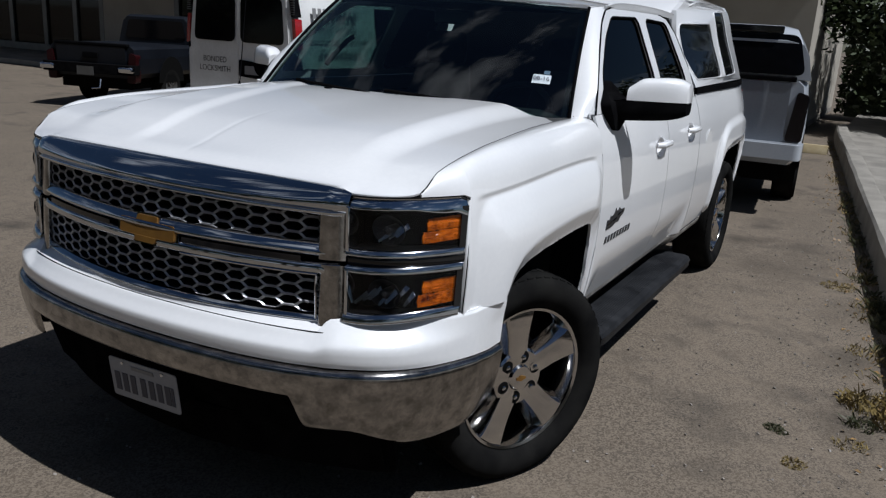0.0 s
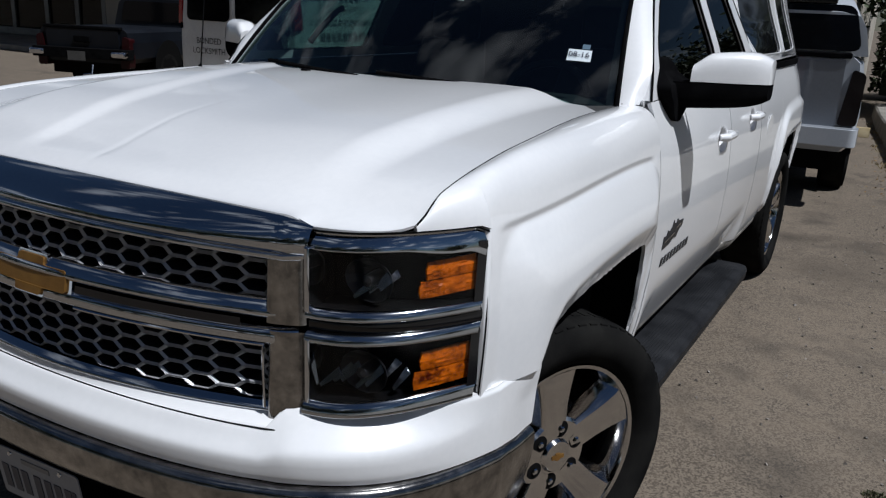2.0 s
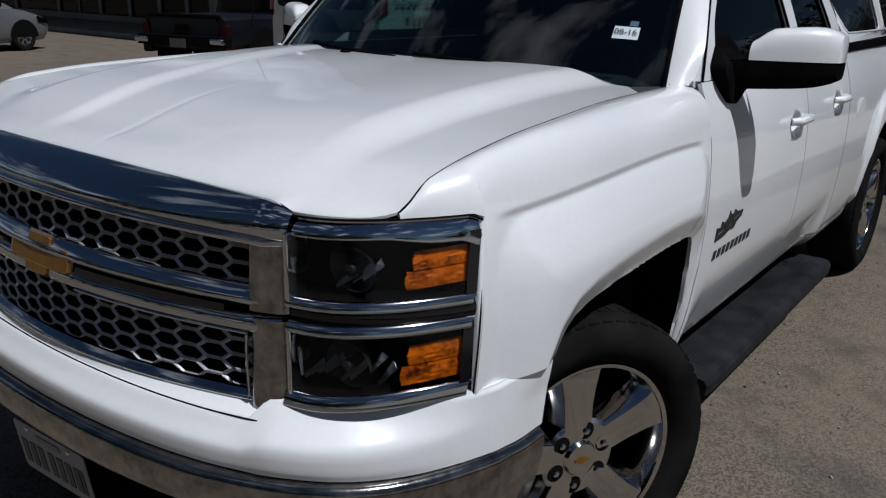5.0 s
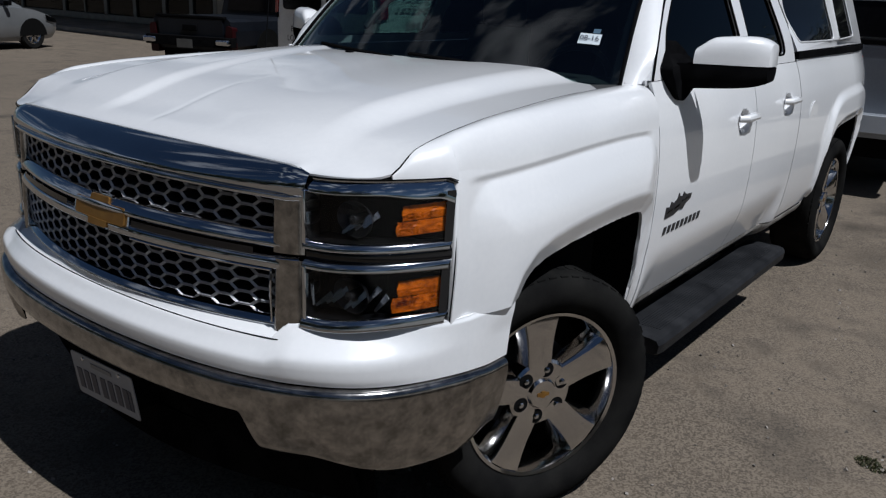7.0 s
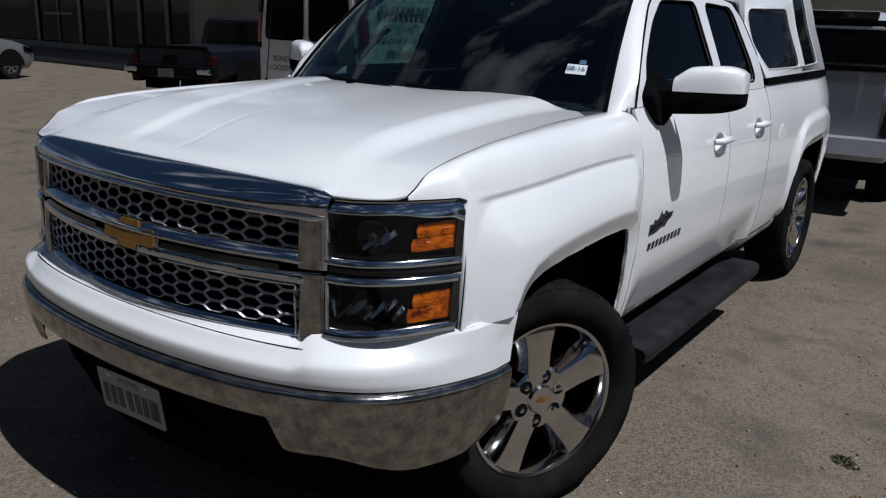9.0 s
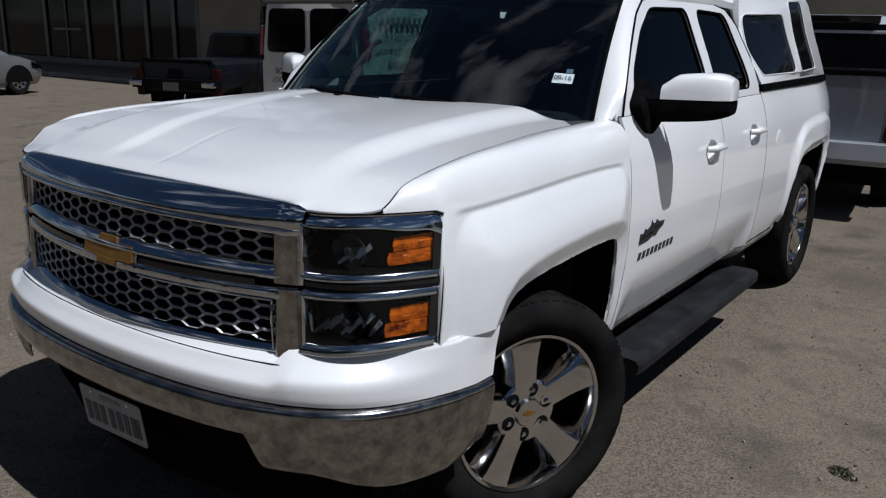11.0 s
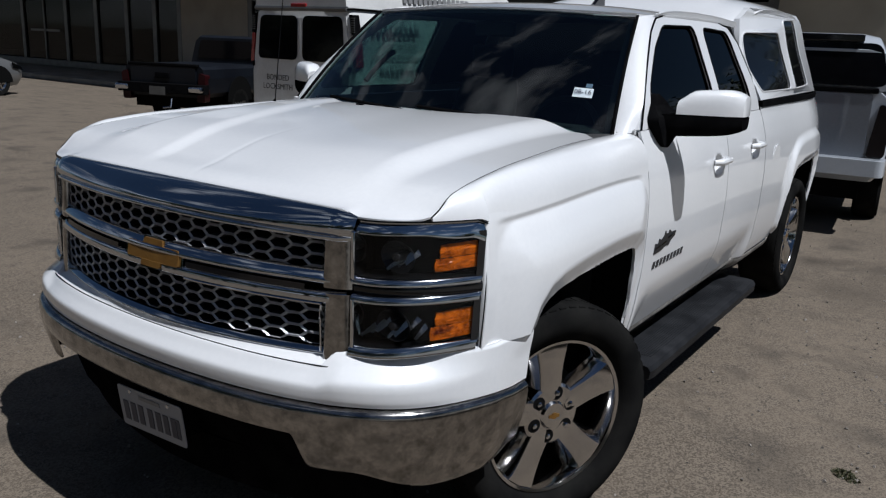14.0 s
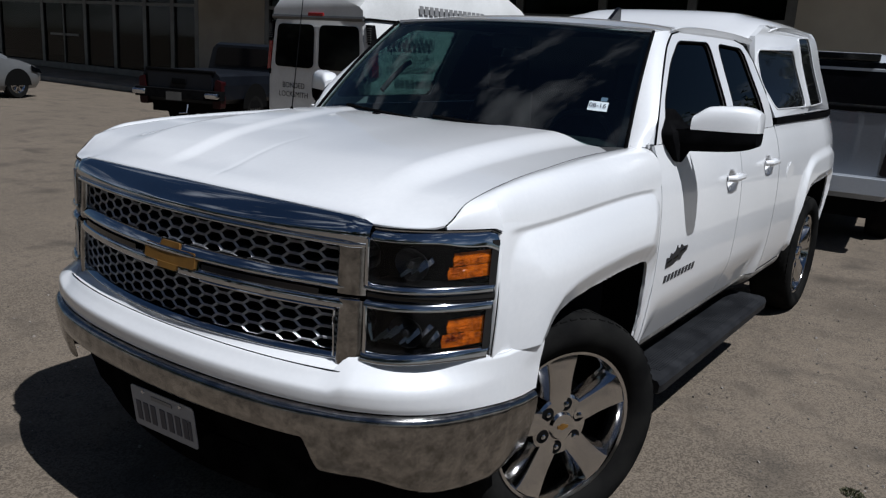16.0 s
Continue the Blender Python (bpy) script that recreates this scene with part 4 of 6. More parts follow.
part("bumper_shelf", grid(shelf, wrap_steps(1.15), [0, 1], flip=True), white_paint, truck, solid=0.004)

# chrome bumper with the opening cut out below
def chrome_low(x):
    ax = abs(x)
    z = 0.585 - 0.113 * step(0.600, 0.648, ax)
    return z - 0.082 * step(0.76, 0.98, ax) + 0.05 * step(1.02, 1.15, ax)


def chrome_bar(x, v):
    lo = chrome_low(x)
    top = 0.680 - 0.010 * step(0.75, 1.0, abs(x)) - 0.014 * step(0.95, 1.12, abs(x))
    z = top + (lo - top) * v
    d = interp(z + 0.682 - top, [(0.38, 0.062), (0.44, 0.036), (0.52, 0.014), (0.60, -0.004), (0.645, -0.012), (0.668, -0.0135), (0.674, -0.0115), (0.679, -0.006), (0.682, 0.006)]) - 0.006 * math.sin(3.14 * v)
    if v > 0.9:
        d += 0.012 * ((v - 0.9) / 0.1) ** 2
    px, py = off(x, d)
    return (px, py, z)


xs = sorted(set(wrap_steps(1.165) + [s * q for s in (1, -1) for q in space(0.595, 0.652, 12)]))
part("front_bumper", grid(chrome_bar, xs, [0, 0.008, 0.016, 0.024, 0.034, 0.046, 0.06, 0.08, 0.11] + space(0.15, 0.9, 12) + [0.94, 0.97, 1.0]), bumper_chrome, truck, "dusty chrome front bumper, reflected ground mottled into its colour", solid=0.006)
# black sheet painting the shade of the gap, and the plastic behind
part("bumper_gap_shade", grid(lambda x, v: (*off(x, 0.028), 0.58 + 0.18 * v), wrap_steps(1.15), [0, 1]), void_black, truck)
valance = grid(lambda x, v: (x, 0.085 + 0.10 * v + 0.20 * x * x, 0.585 - 0.30 * v), space(-0.8, 0.8, 20), space(0, 1, 6))
part("valance", valance, black_plastic, truck, "black lower valance", solid=0.01)
part("air_dam", grid(lambda x, v: (x, 0.13 + 0.02 * v + 0.30 * x * x, 0.41 - 0.15 * v), space(-0.82, 0.82, 20), space(0, 1, 3)), black_plastic, truck, solid=0.008)

# number plate with bars for its characters
pf = plane_frame((0.002, 0.034, 0.462), (1, 0.05, 0), (0, -0.14, 1))
plate = new("number_plate")
plate.parent = truck
plate["label"] = "white front number plate with dark characters"
mput = lambda u, v, d: pf @ Vector((u, v, -d))
part("plate_sheet", prism(rounded([(-0.1525, -0.076), (0.1525, -0.076), (0.1525, 0.076), (-0.1525, 0.076)], 0.012), 0.003, mput), shaded_plate_white, plate)
for i, u in enumerate((-0.122, -0.086, -0.050, -0.004, 0.034, 0.070, 0.106, 0.128)):
    w = 0.012 if i < 7 else 0.006
    part("plate_bar", box(-w, w, -0.036, 0.036, -0.0005, 0.001, m=pf @ Matrix.Translation((u, -0.014, 0.001))), plate_ink, plate)
part("plate_bar", box(-0.05, 0.05, -0.007, 0.007, -0.0005, 0.001, m=pf @ Matrix.Translation((0, 0.052, 0.001))), faded_ink, plate)
for u in (-0.09, 0.09):
    b = pf @ Vector((u, 0.062, 0.0))
    part("plate_screw", lathe([(0.0, -0.004), (0.006, -0.003), (0.007, 0.0)], 10, b, axis="y"), chrome, plate)
part("plate_mount", box(-0.13, 0.13, 0.058, 0.14, 0.41, 0.53), black_plastic, truck)

# grille
Y0 = [(0.72, 0.058), (0.80, 0.066), (0.90, 0.073), (1.0, 0.084), (1.13, 0.112), (1.165, 0.128), (1.19, 0.158), (1.218, 0.205)]
K = [(0.72, 0.30), (0.80, 0.29), (0.92, 0.262), (1.0, 0.26), (1.13, 0.20), (1.18, 0.12), (1.218, 0.03)]


def grille_y(x, z):
    return interp(z, Y0) + interp(z, K) * x * x


def band_part(name, x0, x1, z_low, z_high, lift, mat, label="", n=40, nz=8, crown=0.006, parent=None, lean=0.0):
    """A bar across the grille that stands proud by lift and is crowned."""
    def f(x, v):
        lo = z_low(x) if callable(z_low) else z_low
        hi = z_high(x) if callable(z_high) else z_high
        z = lo + (hi - lo) * v
        edge = (1 - (2 * v - 1) ** 6) * (1 - 0.9 * step(x1 - 0.014, x1, abs(x)))
        return (x, grille_y(x, z) - lift * edge - crown * math.sin(math.pi * v) + lean * max(0.0, v - 0.35), z)
    return part(name, grid(f, space(x0, x1, n), [0, 0.03, 0.08] + space(0.15, 0.85, nz) + [0.92, 0.97, 1]), mat, parent or truck, label, sharp=60)


G = new("grille")
G.parent = truck
G["label"] = "chrome grille with two bands of honeycomb mesh"
band_part("top_bar", -0.7065, 0.7065, lambda x: 1.142 - 0.006 * abs(x), lambda x: 1.217 - 0.013 * step(0.65, 0.705, abs(x)), 0.022, chrome, parent=G, crown=0.004)
band_part("upper_middle_bar", -0.68, 0.68, 1.003, 1.052, 0.024, chrome, parent=G, crown=0.003, lean=0.030)
band_part("lower_middle_bar", -0.68, 0.68, 0.950, 0.990, 0.024, chrome, parent=G, crown=0.004)
band_part("top_bar_lip", -0.70, 0.70, lambda x: 1.134 - 0.004 * abs(x), lambda x: 1.154 - 0.004 * abs(x), 0.027, chrome, parent=G, crown=0.003)
band_part("bottom_bar", -0.70, 0.70, 0.795, 0.830, 0.020, chrome, parent=G, crown=0.002, lean=0.045)
# painted ledge between the cap's edge and the mesh frame, wider towards the ends
def sill(x, v):
    y0, y1 = cap(x / 0.992, 0)[1] + 0.003, grille_y(x, 0.80) - 0.016
    return (x, y0 + (max(y1, y0 + 0.004) - y0) * v, 0.783 + 0.019 * v ** 1.3)


part("grille_sill", grid(sill, space(-0.678, 0.678, 48), space(0, 1, 6)), white_paint, G, "white painted sill below the mesh", solid=0.003)
part("sill_seam", tube([(x, cap(x / 0.992, 0)[1] + 0.001, 0.7845) for x in space(-0.672, 0.672, 40)], 0.0018, 6), void_black, G)
part("dark_slot", grid(lambda x, z: (x, grille_y(x, z) + 0.012, z), space(-0.68, 0.68, 30), space(0.975, 1.015, 2)), void_black, G)
for sx in (1, -1):
    for z0, z1 in ((1.000, 1.166), (0.784, 0.985)):
        def end_post(v, u, sx=sx, z0=z0, z1=z1):
            inner = 0.618 if z0 > 0.9 else 0.628
            x = inner + (0.704 - inner) * u
            z = z0 + (z1 - z0) * v
            e = 1 - (2 * u - 1) ** 8
            return (sx * x, grille_y(x, (z0 + z1) / 2) + 0.05 * (z - (z0 + z1) / 2) - 0.016 * e - 0.003 * (1 - (2 * u - 1) ** 2) - 0.010 * (1 - u) + (0.010 if u == 0 else 0), z)
        # darker mottled chrome stands in for dark surroundings mirrored in the posts
        part("end_post", grid(end_post, space(0, 1, 12), [0, 0.02, 0.06] + space(0.12, 0.88, 8) + [0.94, 0.98, 1], flip=(sx > 0)), bumper_chrome, G, sharp=60)
    # slots beside the emblem
    part("slot_insert", grid(lambda x, z: (sx * x, grille_y(x, z) - 0.0275, z), space(0.165, 0.575, 16), space(0.988, 1.005, 2)), gloss_black, G)
# back of the grille: a black sheet painting the shade behind the mesh
part("grille_shade_sheet", grid(lambda x, z: (x, grille_y(x, z) + 0.075, z), space(-0.70, 0.70, 20), space(0.76, 1.17, 6)), void_black, G)


def honeycomb(name, x0, x1, z0, z1):
    """One moulded sheet of long six-sided cells with deep walls."""
    pitch, tall = 0.118, 0.0345
    a_, b_ = 0.0400, 0.0200
    bm, deep = bmesh.new(), bmesh.new()
    clip = lambda x, z: (min(max(x, x0), x1), min(max(z, z0), z1))
    for j in range(-1, int((z1 - z0) / tall * 2) + 2):
        for k in range(-7, 8):
            cx, cz = (k + 0.5 * (j % 2)) * pitch, z1 - 0.012 - j * tall / 2
            if abs(cx) > x1 + 0.03:
                continue
            cell = [(-b_, tall / 2), (b_, tall / 2), (a_, 0.0), (b_, -tall / 2), (-b_, -tall / 2), (-a_, 0.0)]
            for bmx, levels in ((bm, ((1.0, 1.0, -0.003), (0.93, 0.90, -0.007), (0.85, 0.76, -0.003))), (deep, ((0.85, 0.76, -0.003), (0.82, 0.72, 0.04)))):
                rings = []
                for k1, k2, d in levels:
                    pts = [clip(cx + p[0] * k1, cz + p[1] * k2) for p in cell]
                    rings.append([bmx.verts.new((x, grille_y(x, z) + d, z)) for x, z in pts])
                for p, q in zip(rings, rings[1:]):
                    for i in range(6):
                        n = (i + 1) % 6
                        bmx.faces.new((p[i], p[n], q[n], q[i]))
    bmesh.ops.dissolve_degenerate(bm, dist=1e-5, edges=bm.edges)
    bmesh.ops.dissolve_degenerate(deep, dist=1e-5, edges=deep.edges)
    m = part(name, bm, mesh_chrome, G, "satin silver honeycomb mesh", sharp=20)
    tagged(m, kind="stuff")
    # inner walls painted black in place of the shade inside the cells
    tagged(part("cell_wall", deep, cell_shade, m, "cell walls painted black for shade", sharp=20), kind="stuff")
    return m


honeycomb("upper_mesh", -0.618, 0.618, 1.046, 1.150)
honeycomb("lower_mesh", -0.626, 0.626, 0.826, 0.956)
part("mesh_edge", tube([(x, grille_y(x, 0.955) - 0.024, 0.953) for x in space(0.16, 0.626, 12)] + [(0.626, grille_y(0.626, z) - 0.026, z) for z in space(0.950, 0.815, 7)], 0.0035, 6), chrome, G)

# emblem: a plain cross-shaped badge in gold with a chrome rim
def badge(u0, scale, d0, mat, name, thick):
    pts = [(-0.135, -0.027), (-0.048, -0.027), (-0.048, -0.047), (0.056, -0.047), (0.056, -0.027), (0.143, -0.027), (0.135, 0.027), (0.048, 0.027), (0.048, 0.047), (-0.056, 0.047), (-0.056, 0.027), (-0.143, 0.027)]
    pts = rounded([(p[0] * scale + (0.007 * (1 if p[0] > 0 else -1) if scale > 1 else 0), p[1] * scale) for p in pts], 0.008, 3)
    return part(name, prism(subdivided(pts, 0.03), thick, lambda u, v, d: (u + u0, grille_y(u, 1.005) - d0 + d + 0.30 * (v), 1.005 + v)), mat, G, bevel=0.002)


badge(0.012, 1.0, 0.022, chrome, "emblem_rim", 0.03)
badge(0.012, 0.88, 0.027, gold, "emblem", 0.02).data.materials[0] = gold


# headlamps
for sx in (1, -1):
    L = new("headlamp")
    L.parent = truck
    L["label"] = "stacked headlamp with black housings, amber corners and chrome bars"
    XL = [0.706 + 0.259 * math.sin(a) ** 0.9 for a in space(0.0, math.pi / 2, 24)]
    zt = lambda x: 1.197 + 0.004 * step(0.70, 0.9, x) - 0.018 * step(0.945, 0.973, x)
    zb = lambda x: 0.815 + 0.012 * step(0.75, 0.96, x)

    def strip(name, lo, hi, lift, mat, x0=0.706, x1=0.973, crown=0.010, sx=sx, L=L, lean=0.0):
        def f(x, v):
            a = lo(x) if callable(lo) else lo
            b = hi(x) if callable(hi) else hi
            z = a + (b - a) * (0.5 - 0.5 * math.cos(math.pi * v))
            return (sx * x, lamp_y(x, z) - lift - crown * math.sin(math.pi * v) + lean * (b - a) * v * v, z)
        xs_ = [x for x in XL if x0 <= x <= x1]
        return part(name, grid(f, xs_, space(0, 1, 15), flip=(sx < 0)), mat, L, sharp=60, solid=0.008)
    strip("top_chrome", lambda x: zt(x) - 0.036 - 0.012 * step(0.86, 0.93, x), zt, 0.008, chrome, crown=0.003, lean=1.0)
    part("top_ledge", grid(lambda x, v: (sx * x, lamp_y(x, zt(x)) + 0.004 + 0.035 * v, zt(x) - 0.003 + 0.006 * v), XL[:-6], [0, 0.5, 1], flip=(sx < 0)), chrome, L, solid=0.003)
    strip("middle_chrome", 1.022, 1.042, 0.012, lamp_chrome, crown=0.004, lean=0.75)
    strip("middle_chrome", 0.972, 0.994, 0.012, lamp_chrome, crown=0.004, lean=0.75)
    strip("middle_gap", 0.992, 1.024, -0.010, gloss_black)
    strip("bottom_chrome", zb, lambda x: zb(x) + 0.030, 0.012, lamp_chrome, crown=0.004, lean=0.6)
    for z0, z1 in ((1.04, 1.165), (0.842, 0.974)):
        # inner upright, housing, reflector bowl, amber block, lens
        part("inner_bezel", box(0.706, 0.718, 0.16, 0.215, z0 - 0.005, z1 + 0.005, m=Matrix.Diagonal((sx, 1, 1, 1)) @ Matrix.Translation((0, 0.022, 0))), chrome, L, bevel=0.003)
        part("outer_bezel", grid(lambda z, v: (sx * (0.965 - 0.010 * v), lamp_y(0.965 - 0.010 * v, z) - 0.005, z), space(z0 - 0.005, z1 + 0.005, 6), space(0, 1, 3)), gloss_black, L, solid=0.006)
        part("housing", grid(lambda x, z: (sx * x, lamp_y(x, z) + 0.085 - 0.055 * step(0.86, 0.95, x), z), XL, space(z0, z1, 4)), lamp_black, L)
        part("housing_side", grid(lambda x, v: (sx * x, lamp_y(x, z0) + 0.09 * v, z0 + 0.003), XL, space(0, 1, 2)), lamp_black, L)
        part("housing_side", grid(lambda x, v: (sx * x, lamp_y(x, z1) + 0.09 * v, z1 - 0.003), XL, space(0, 1, 2)), lamp_black, L)
        cz = (z0 + z1) / 2 - 0.004
        def bowl(a, r, cz=cz, sx=sx):
            x = 0.800 + r * 0.058 * math.cos(a)
            return (sx * x, lamp_y(0.80, cz) + 0.075 - 0.045 * r * r + 0.02 * (x - 0.8), cz + r * 0.046 * math.sin(a))
        low = z0 < 1
        part("reflector_bowl", grid(bowl, [2 * math.pi * i / 14 for i in range(14)], space(0.15, 1, 4), closed=True), dark_metal, L, sharp=8)
        part("bulb_shield", lathe([(0.0, -0.012), (0.012, -0.008), (0.014, 0.02), (0.014, 0.05)], 14, (sx * 0.80, lamp_y(0.8, cz) + 0.03, cz), axis="y"), dark_metal, L)
        a0 = 0.884
        for b0, b1, xa, xb in ((0.50, 1.0, 0.890, 0.957), (0.0, 0.47, 0.882, 0.955)):
            def amber_f(x, v, sx=sx, z0=z0, z1=z1, b0=b0, b1=b1):
                z = z0 + 0.018 + (z1 - z0 - 0.050) * (b0 + (b1 - b0) * v) + 0.14 * (x - a0)
                return (sx * x, lamp_y(x, z) + 0.014 + 0.0045 * noise.noise((x * 170, z * 210, 3.0)) + 0.010 * abs(v - 0.5), z)
            part("amber_reflector", grid(amber_f, space(xa, xb, 18), space(0, 1, 8), flip=(sx < 0)), amber, L, "amber turn signal block", sharp=3, solid=0.006)
        for i in range(7 if low else 3):
            x, dz = 0.740 + 0.020 * i + (0.0 if low else 0.055), 0.009 * (i % 3)
            m = Matrix.Translation((sx * x, lamp_y(x, cz) + 0.030 + 0.01 * (i % 2), cz - 0.016 + dz)) @ Matrix.Rotation(sx * (0.75 - 0.05 * i), 4, "Y") @ Matrix.Rotation(-0.5, 4, "X")
            part("reflector_facet", prism([(-0.004, -0.030), (0.004, -0.032), (0.010, 0.018 + 0.006 * (i % 2)), (-0.007, 0.024)], 0.003, lambda u, w, d, m=m: m @ Vector((u, d, w))), streak_chrome, L, bevel=0.001)
        part("lens", grid(lambda x, v: (sx * x, lamp_y(x, z0 + (z1 - z0) * v) - 0.0005, z0 + (z1 - z0) * v), XL, space(0, 1, 8), flip=(sx < 0)), clear_lens, L, "clear lens").visible_shadow = False
    # dark seams round the lamp
    part("lamp_seam", tube([(sx * 0.704, grille_y(0.70, z) * 0.3 + lamp_y(0.704, z) * 0.7 + 0.0, z) for z in space(0.80, 1.18, 8)], 0.003, 6), void_black, L)
    part("lamp_seam", tube([(sx * x, lamp_y(x, zt(x)) + 0.001, zt(x) + 0.001) for x in XL], 0.002, 6), void_black, L)
    part("lamp_seam", tube([(sx * (side_x(LAMP_END, z) - 0.005), LAMP_END - 0.001 + 0.06 * (z - 1.19), z) for z in space(0.825, 1.17, 8)], 0.002, 6), void_black, L)
    part("lamp_box", grid(lambda x, z: (sx * x, lamp_y(x, z) + 0.092, z), XL[:-3], space(0.81, 1.19, 4)), void_black, L)


# mirrors
for sx in (1, -1):
    Mi = new("side_mirror")
    Mi.parent = truck
    Mi["label"] = "side mirror with white cap and black lower shell"
    MY = 1.905

    def shell_point(a, u):
        """u runs outwards; the shell is a rounded block."""
        x = 0.985 + 0.245 * u
        taper = (1 - u**7 * 0.30) * (0.84 + 0.16 * u)
        yc = MY - 0.05 + 0.13 * u
        c_, s_ = math.cos(a), math.sin(a)
        k = (abs(c_) ** 3.6 + abs(s_) ** 3.6) ** (-1 / 3.6)
        return x, yc + 0.074 * k * c_ * taper, k * s_ * taper

    def cap_f(a, u, sx=sx):
        x, y, s = shell_point(a, u)
        return (sx * x, y, 1.424 + 0.112 * max(0.0, s) * (0.52 + 0.42 * step(0.0, 0.30, u) + 0.06 * u))

    def low_f(a, u, sx=sx):
        x, y, s = shell_point(a, u)
        drop = 0.105 - 0.032 * u
        return (sx * x, y, 1.420 + (0.0 if s > 0 else drop * s))
    top_a = space(0, math.pi, 18)
    bm = grid(cap_f, top_a, space(0.08, 1, 14), flip=(sx < 0))
    grid(lambda a, r: (lambda p: (p[0] + sx * 0.006 * (1 - r * r), MY + 0.055 + (p[1] - MY - 0.055) * r, 1.424 + (p[2] - 1.424) * r))(cap_f(a, 1.0)), top_a, space(0.0, 1, 6), bm=bm, flip=(sx < 0))
    grid(lambda a, r: (lambda p: (p[0], MY + (p[1] - MY) * r, 1.424 + (p[2] - 1.424) * r))(cap_f(a, 0.08)), top_a, space(0.0, 1, 3), bm=bm)
    part("mirror_cap", bm, white_paint, Mi, "white mirror cap", sharp=50)
    low_a = space(math.pi, 2 * math.pi, 18)
    bm = grid(low_f, low_a, space(-0.24, 1, 16), flip=(sx < 0))
    grid(lambda a, r: (lambda p: (p[0], MY + 0.05 + (p[1] - MY - 0.05) * r, 1.420 + (p[2] - 1.420) * r))(low_f(a, 1.0)), low_a, space(0.0, 1, 4), bm=bm, flip=(sx < 0))
    grid(lambda a, r: (lambda p, q: (p[0], p[1] + (q[1] - p[1]) * r, 1.422))(low_f(0, a), low_f(math.pi, a)), space(-0.24, 1, 8), space(0, 1, 2), bm=bm)
    part("mirror_shell", bm, black_plastic, Mi, "black mirror shell", sharp=60)
    # sail that carries it
    foot = prism(rounded([(1.712, 1.40), (1.74, 1.345), (1.79, 1.29), (1.84, 1.283), (1.93, 1.33), (1.98, 1.40), (1.94, 1.46), (1.86, 1.50), (1.79, 1.462)], 0.02), 0.05, lambda y, z, d: (sx * (green_x(max(z, 1.36)) - 0.012 + d * (1.2 if z < 1.42 else 0.6)), y, z))
    part("mirror_foot", foot, black_plastic, Mi, bevel=0.008)
    part("mirror_glass", grid(lambda u, v: (sx * (1.05 + 0.14 * u), MY + 0.085 + 0.05 * u, 1.36 + 0.12 * v), space(0, 1, 2), space(0, 1, 2)), chrome, Mi, solid=0.004)
    for (yh, zh), dr in ((HANDLES[0], 0), (HANDLES[1], 1)):
        d_ = [(a, b) for s, a, b in doors if s == sx][0][dr]
        H = new("door_handle")
        H.parent = d_
        H["label"] = "white door handle over a recessed cup"
        x0 = side_x(yh - 0.12, zh)
        bar = tube([(sx * (x0 + 0.004), yh - 0.09, zh + 0.004), (sx * (x0 + 0.030), yh - 0.065, zh + 0.006), (sx * (x0 + 0.034), yh, zh + 0.008), (sx * (x0 + 0.030), yh + 0.07, zh + 0.006), (sx * (x0 + 0.004), yh + 0.095, zh + 0.004)], [0.014, 0.017, 0.018, 0.017, 0.014], 10)
        part("handle_bar", bar, white_paint, H)

# door badges
tb = [d for s, d, _ in doors if s > 0][0]
bx = lambda y, z: side_x(y, z) + 0.003
pts = [(1.735, 0.852), (1.740, 0.897), (1.775, 0.893), (1.785, 0.912), (1.81, 0.902), (1.84, 0.915), (1.852, 0.936), (1.862, 0.922), (1.89, 0.918), (1.90, 0.932), (1.93, 0.918), (1.985, 0.915), (1.975, 0.895), (1.93, 0.882), (1.905, 0.862), (1.87, 0.868), (1.82, 0.855)]
part("side_badge", prism(pts, 0.004, lambda y, z, d: (bx(y, z) - d, y, z)), dark_metal, tb, "dark chrome badge")
for y, z, w in ((1.745, 0.872, 0.05), (1.815, 0.878, 0.05), (1.885, 0.897, 0.06)):
    part("badge_edge", prism([(y, z), (y + w, z + 0.006), (y + w, z + 0.013), (y, z + 0.007)], 0.004, lambda y, z, d: (bx(y, z) + 0.002 - d, y, z)), chrome, tb)
for i in range(9):
    y = 1.742 + i * 0.043
    part("badge_bar", prism([(y, 0.786), (y + 0.024, 0.786), (y + 0.032, 0.816), (y + 0.008, 0.816)], 0.003, lambda y, z, d: (bx(y, z) - d, y, z)), dark_metal, tb)
for sx in (1, -1):
    part("fuel_flap", grid(lambda a, r: (sx * (side_x(3.72, 1.08) + 0.002), 3.74 + 0.085 * r * math.cos(a), 1.06 + 0.085 * r * math.sin(a)), [2 * math.pi * i / 28 for i in range(28)], space(0.05, 1, 3), closed=True, flip=(sx > 0)), white_paint, truck, solid=0.003) if sx > 0 else None

# black rail cap on the bed
for sx in (1, -1):
    part("bed_rail", grid(lambda y, v: (sx * (side_x(y, 1.372) + 0.006 - 0.002 * v), y, 1.372 + 0.036 * v), space(CAB_END + 0.02, TAIL - 0.03, 24), space(0, 1, 3), flip=(sx < 0)), black_plastic, truck, "black bed rail cap", solid=0.03)
# tail
def tail(x, v):
    z = 0.60 + 0.775 * v
    return (x * side_x(TAIL, z), TAIL - 0.0 + 0.02 * (1 - x * x), z)


part("tailgate", grid(tail, space(-0.78, 0.78, 12), space(0, 1, 12), flip=False), white_paint, truck, "white tailgate", solid=0.03)
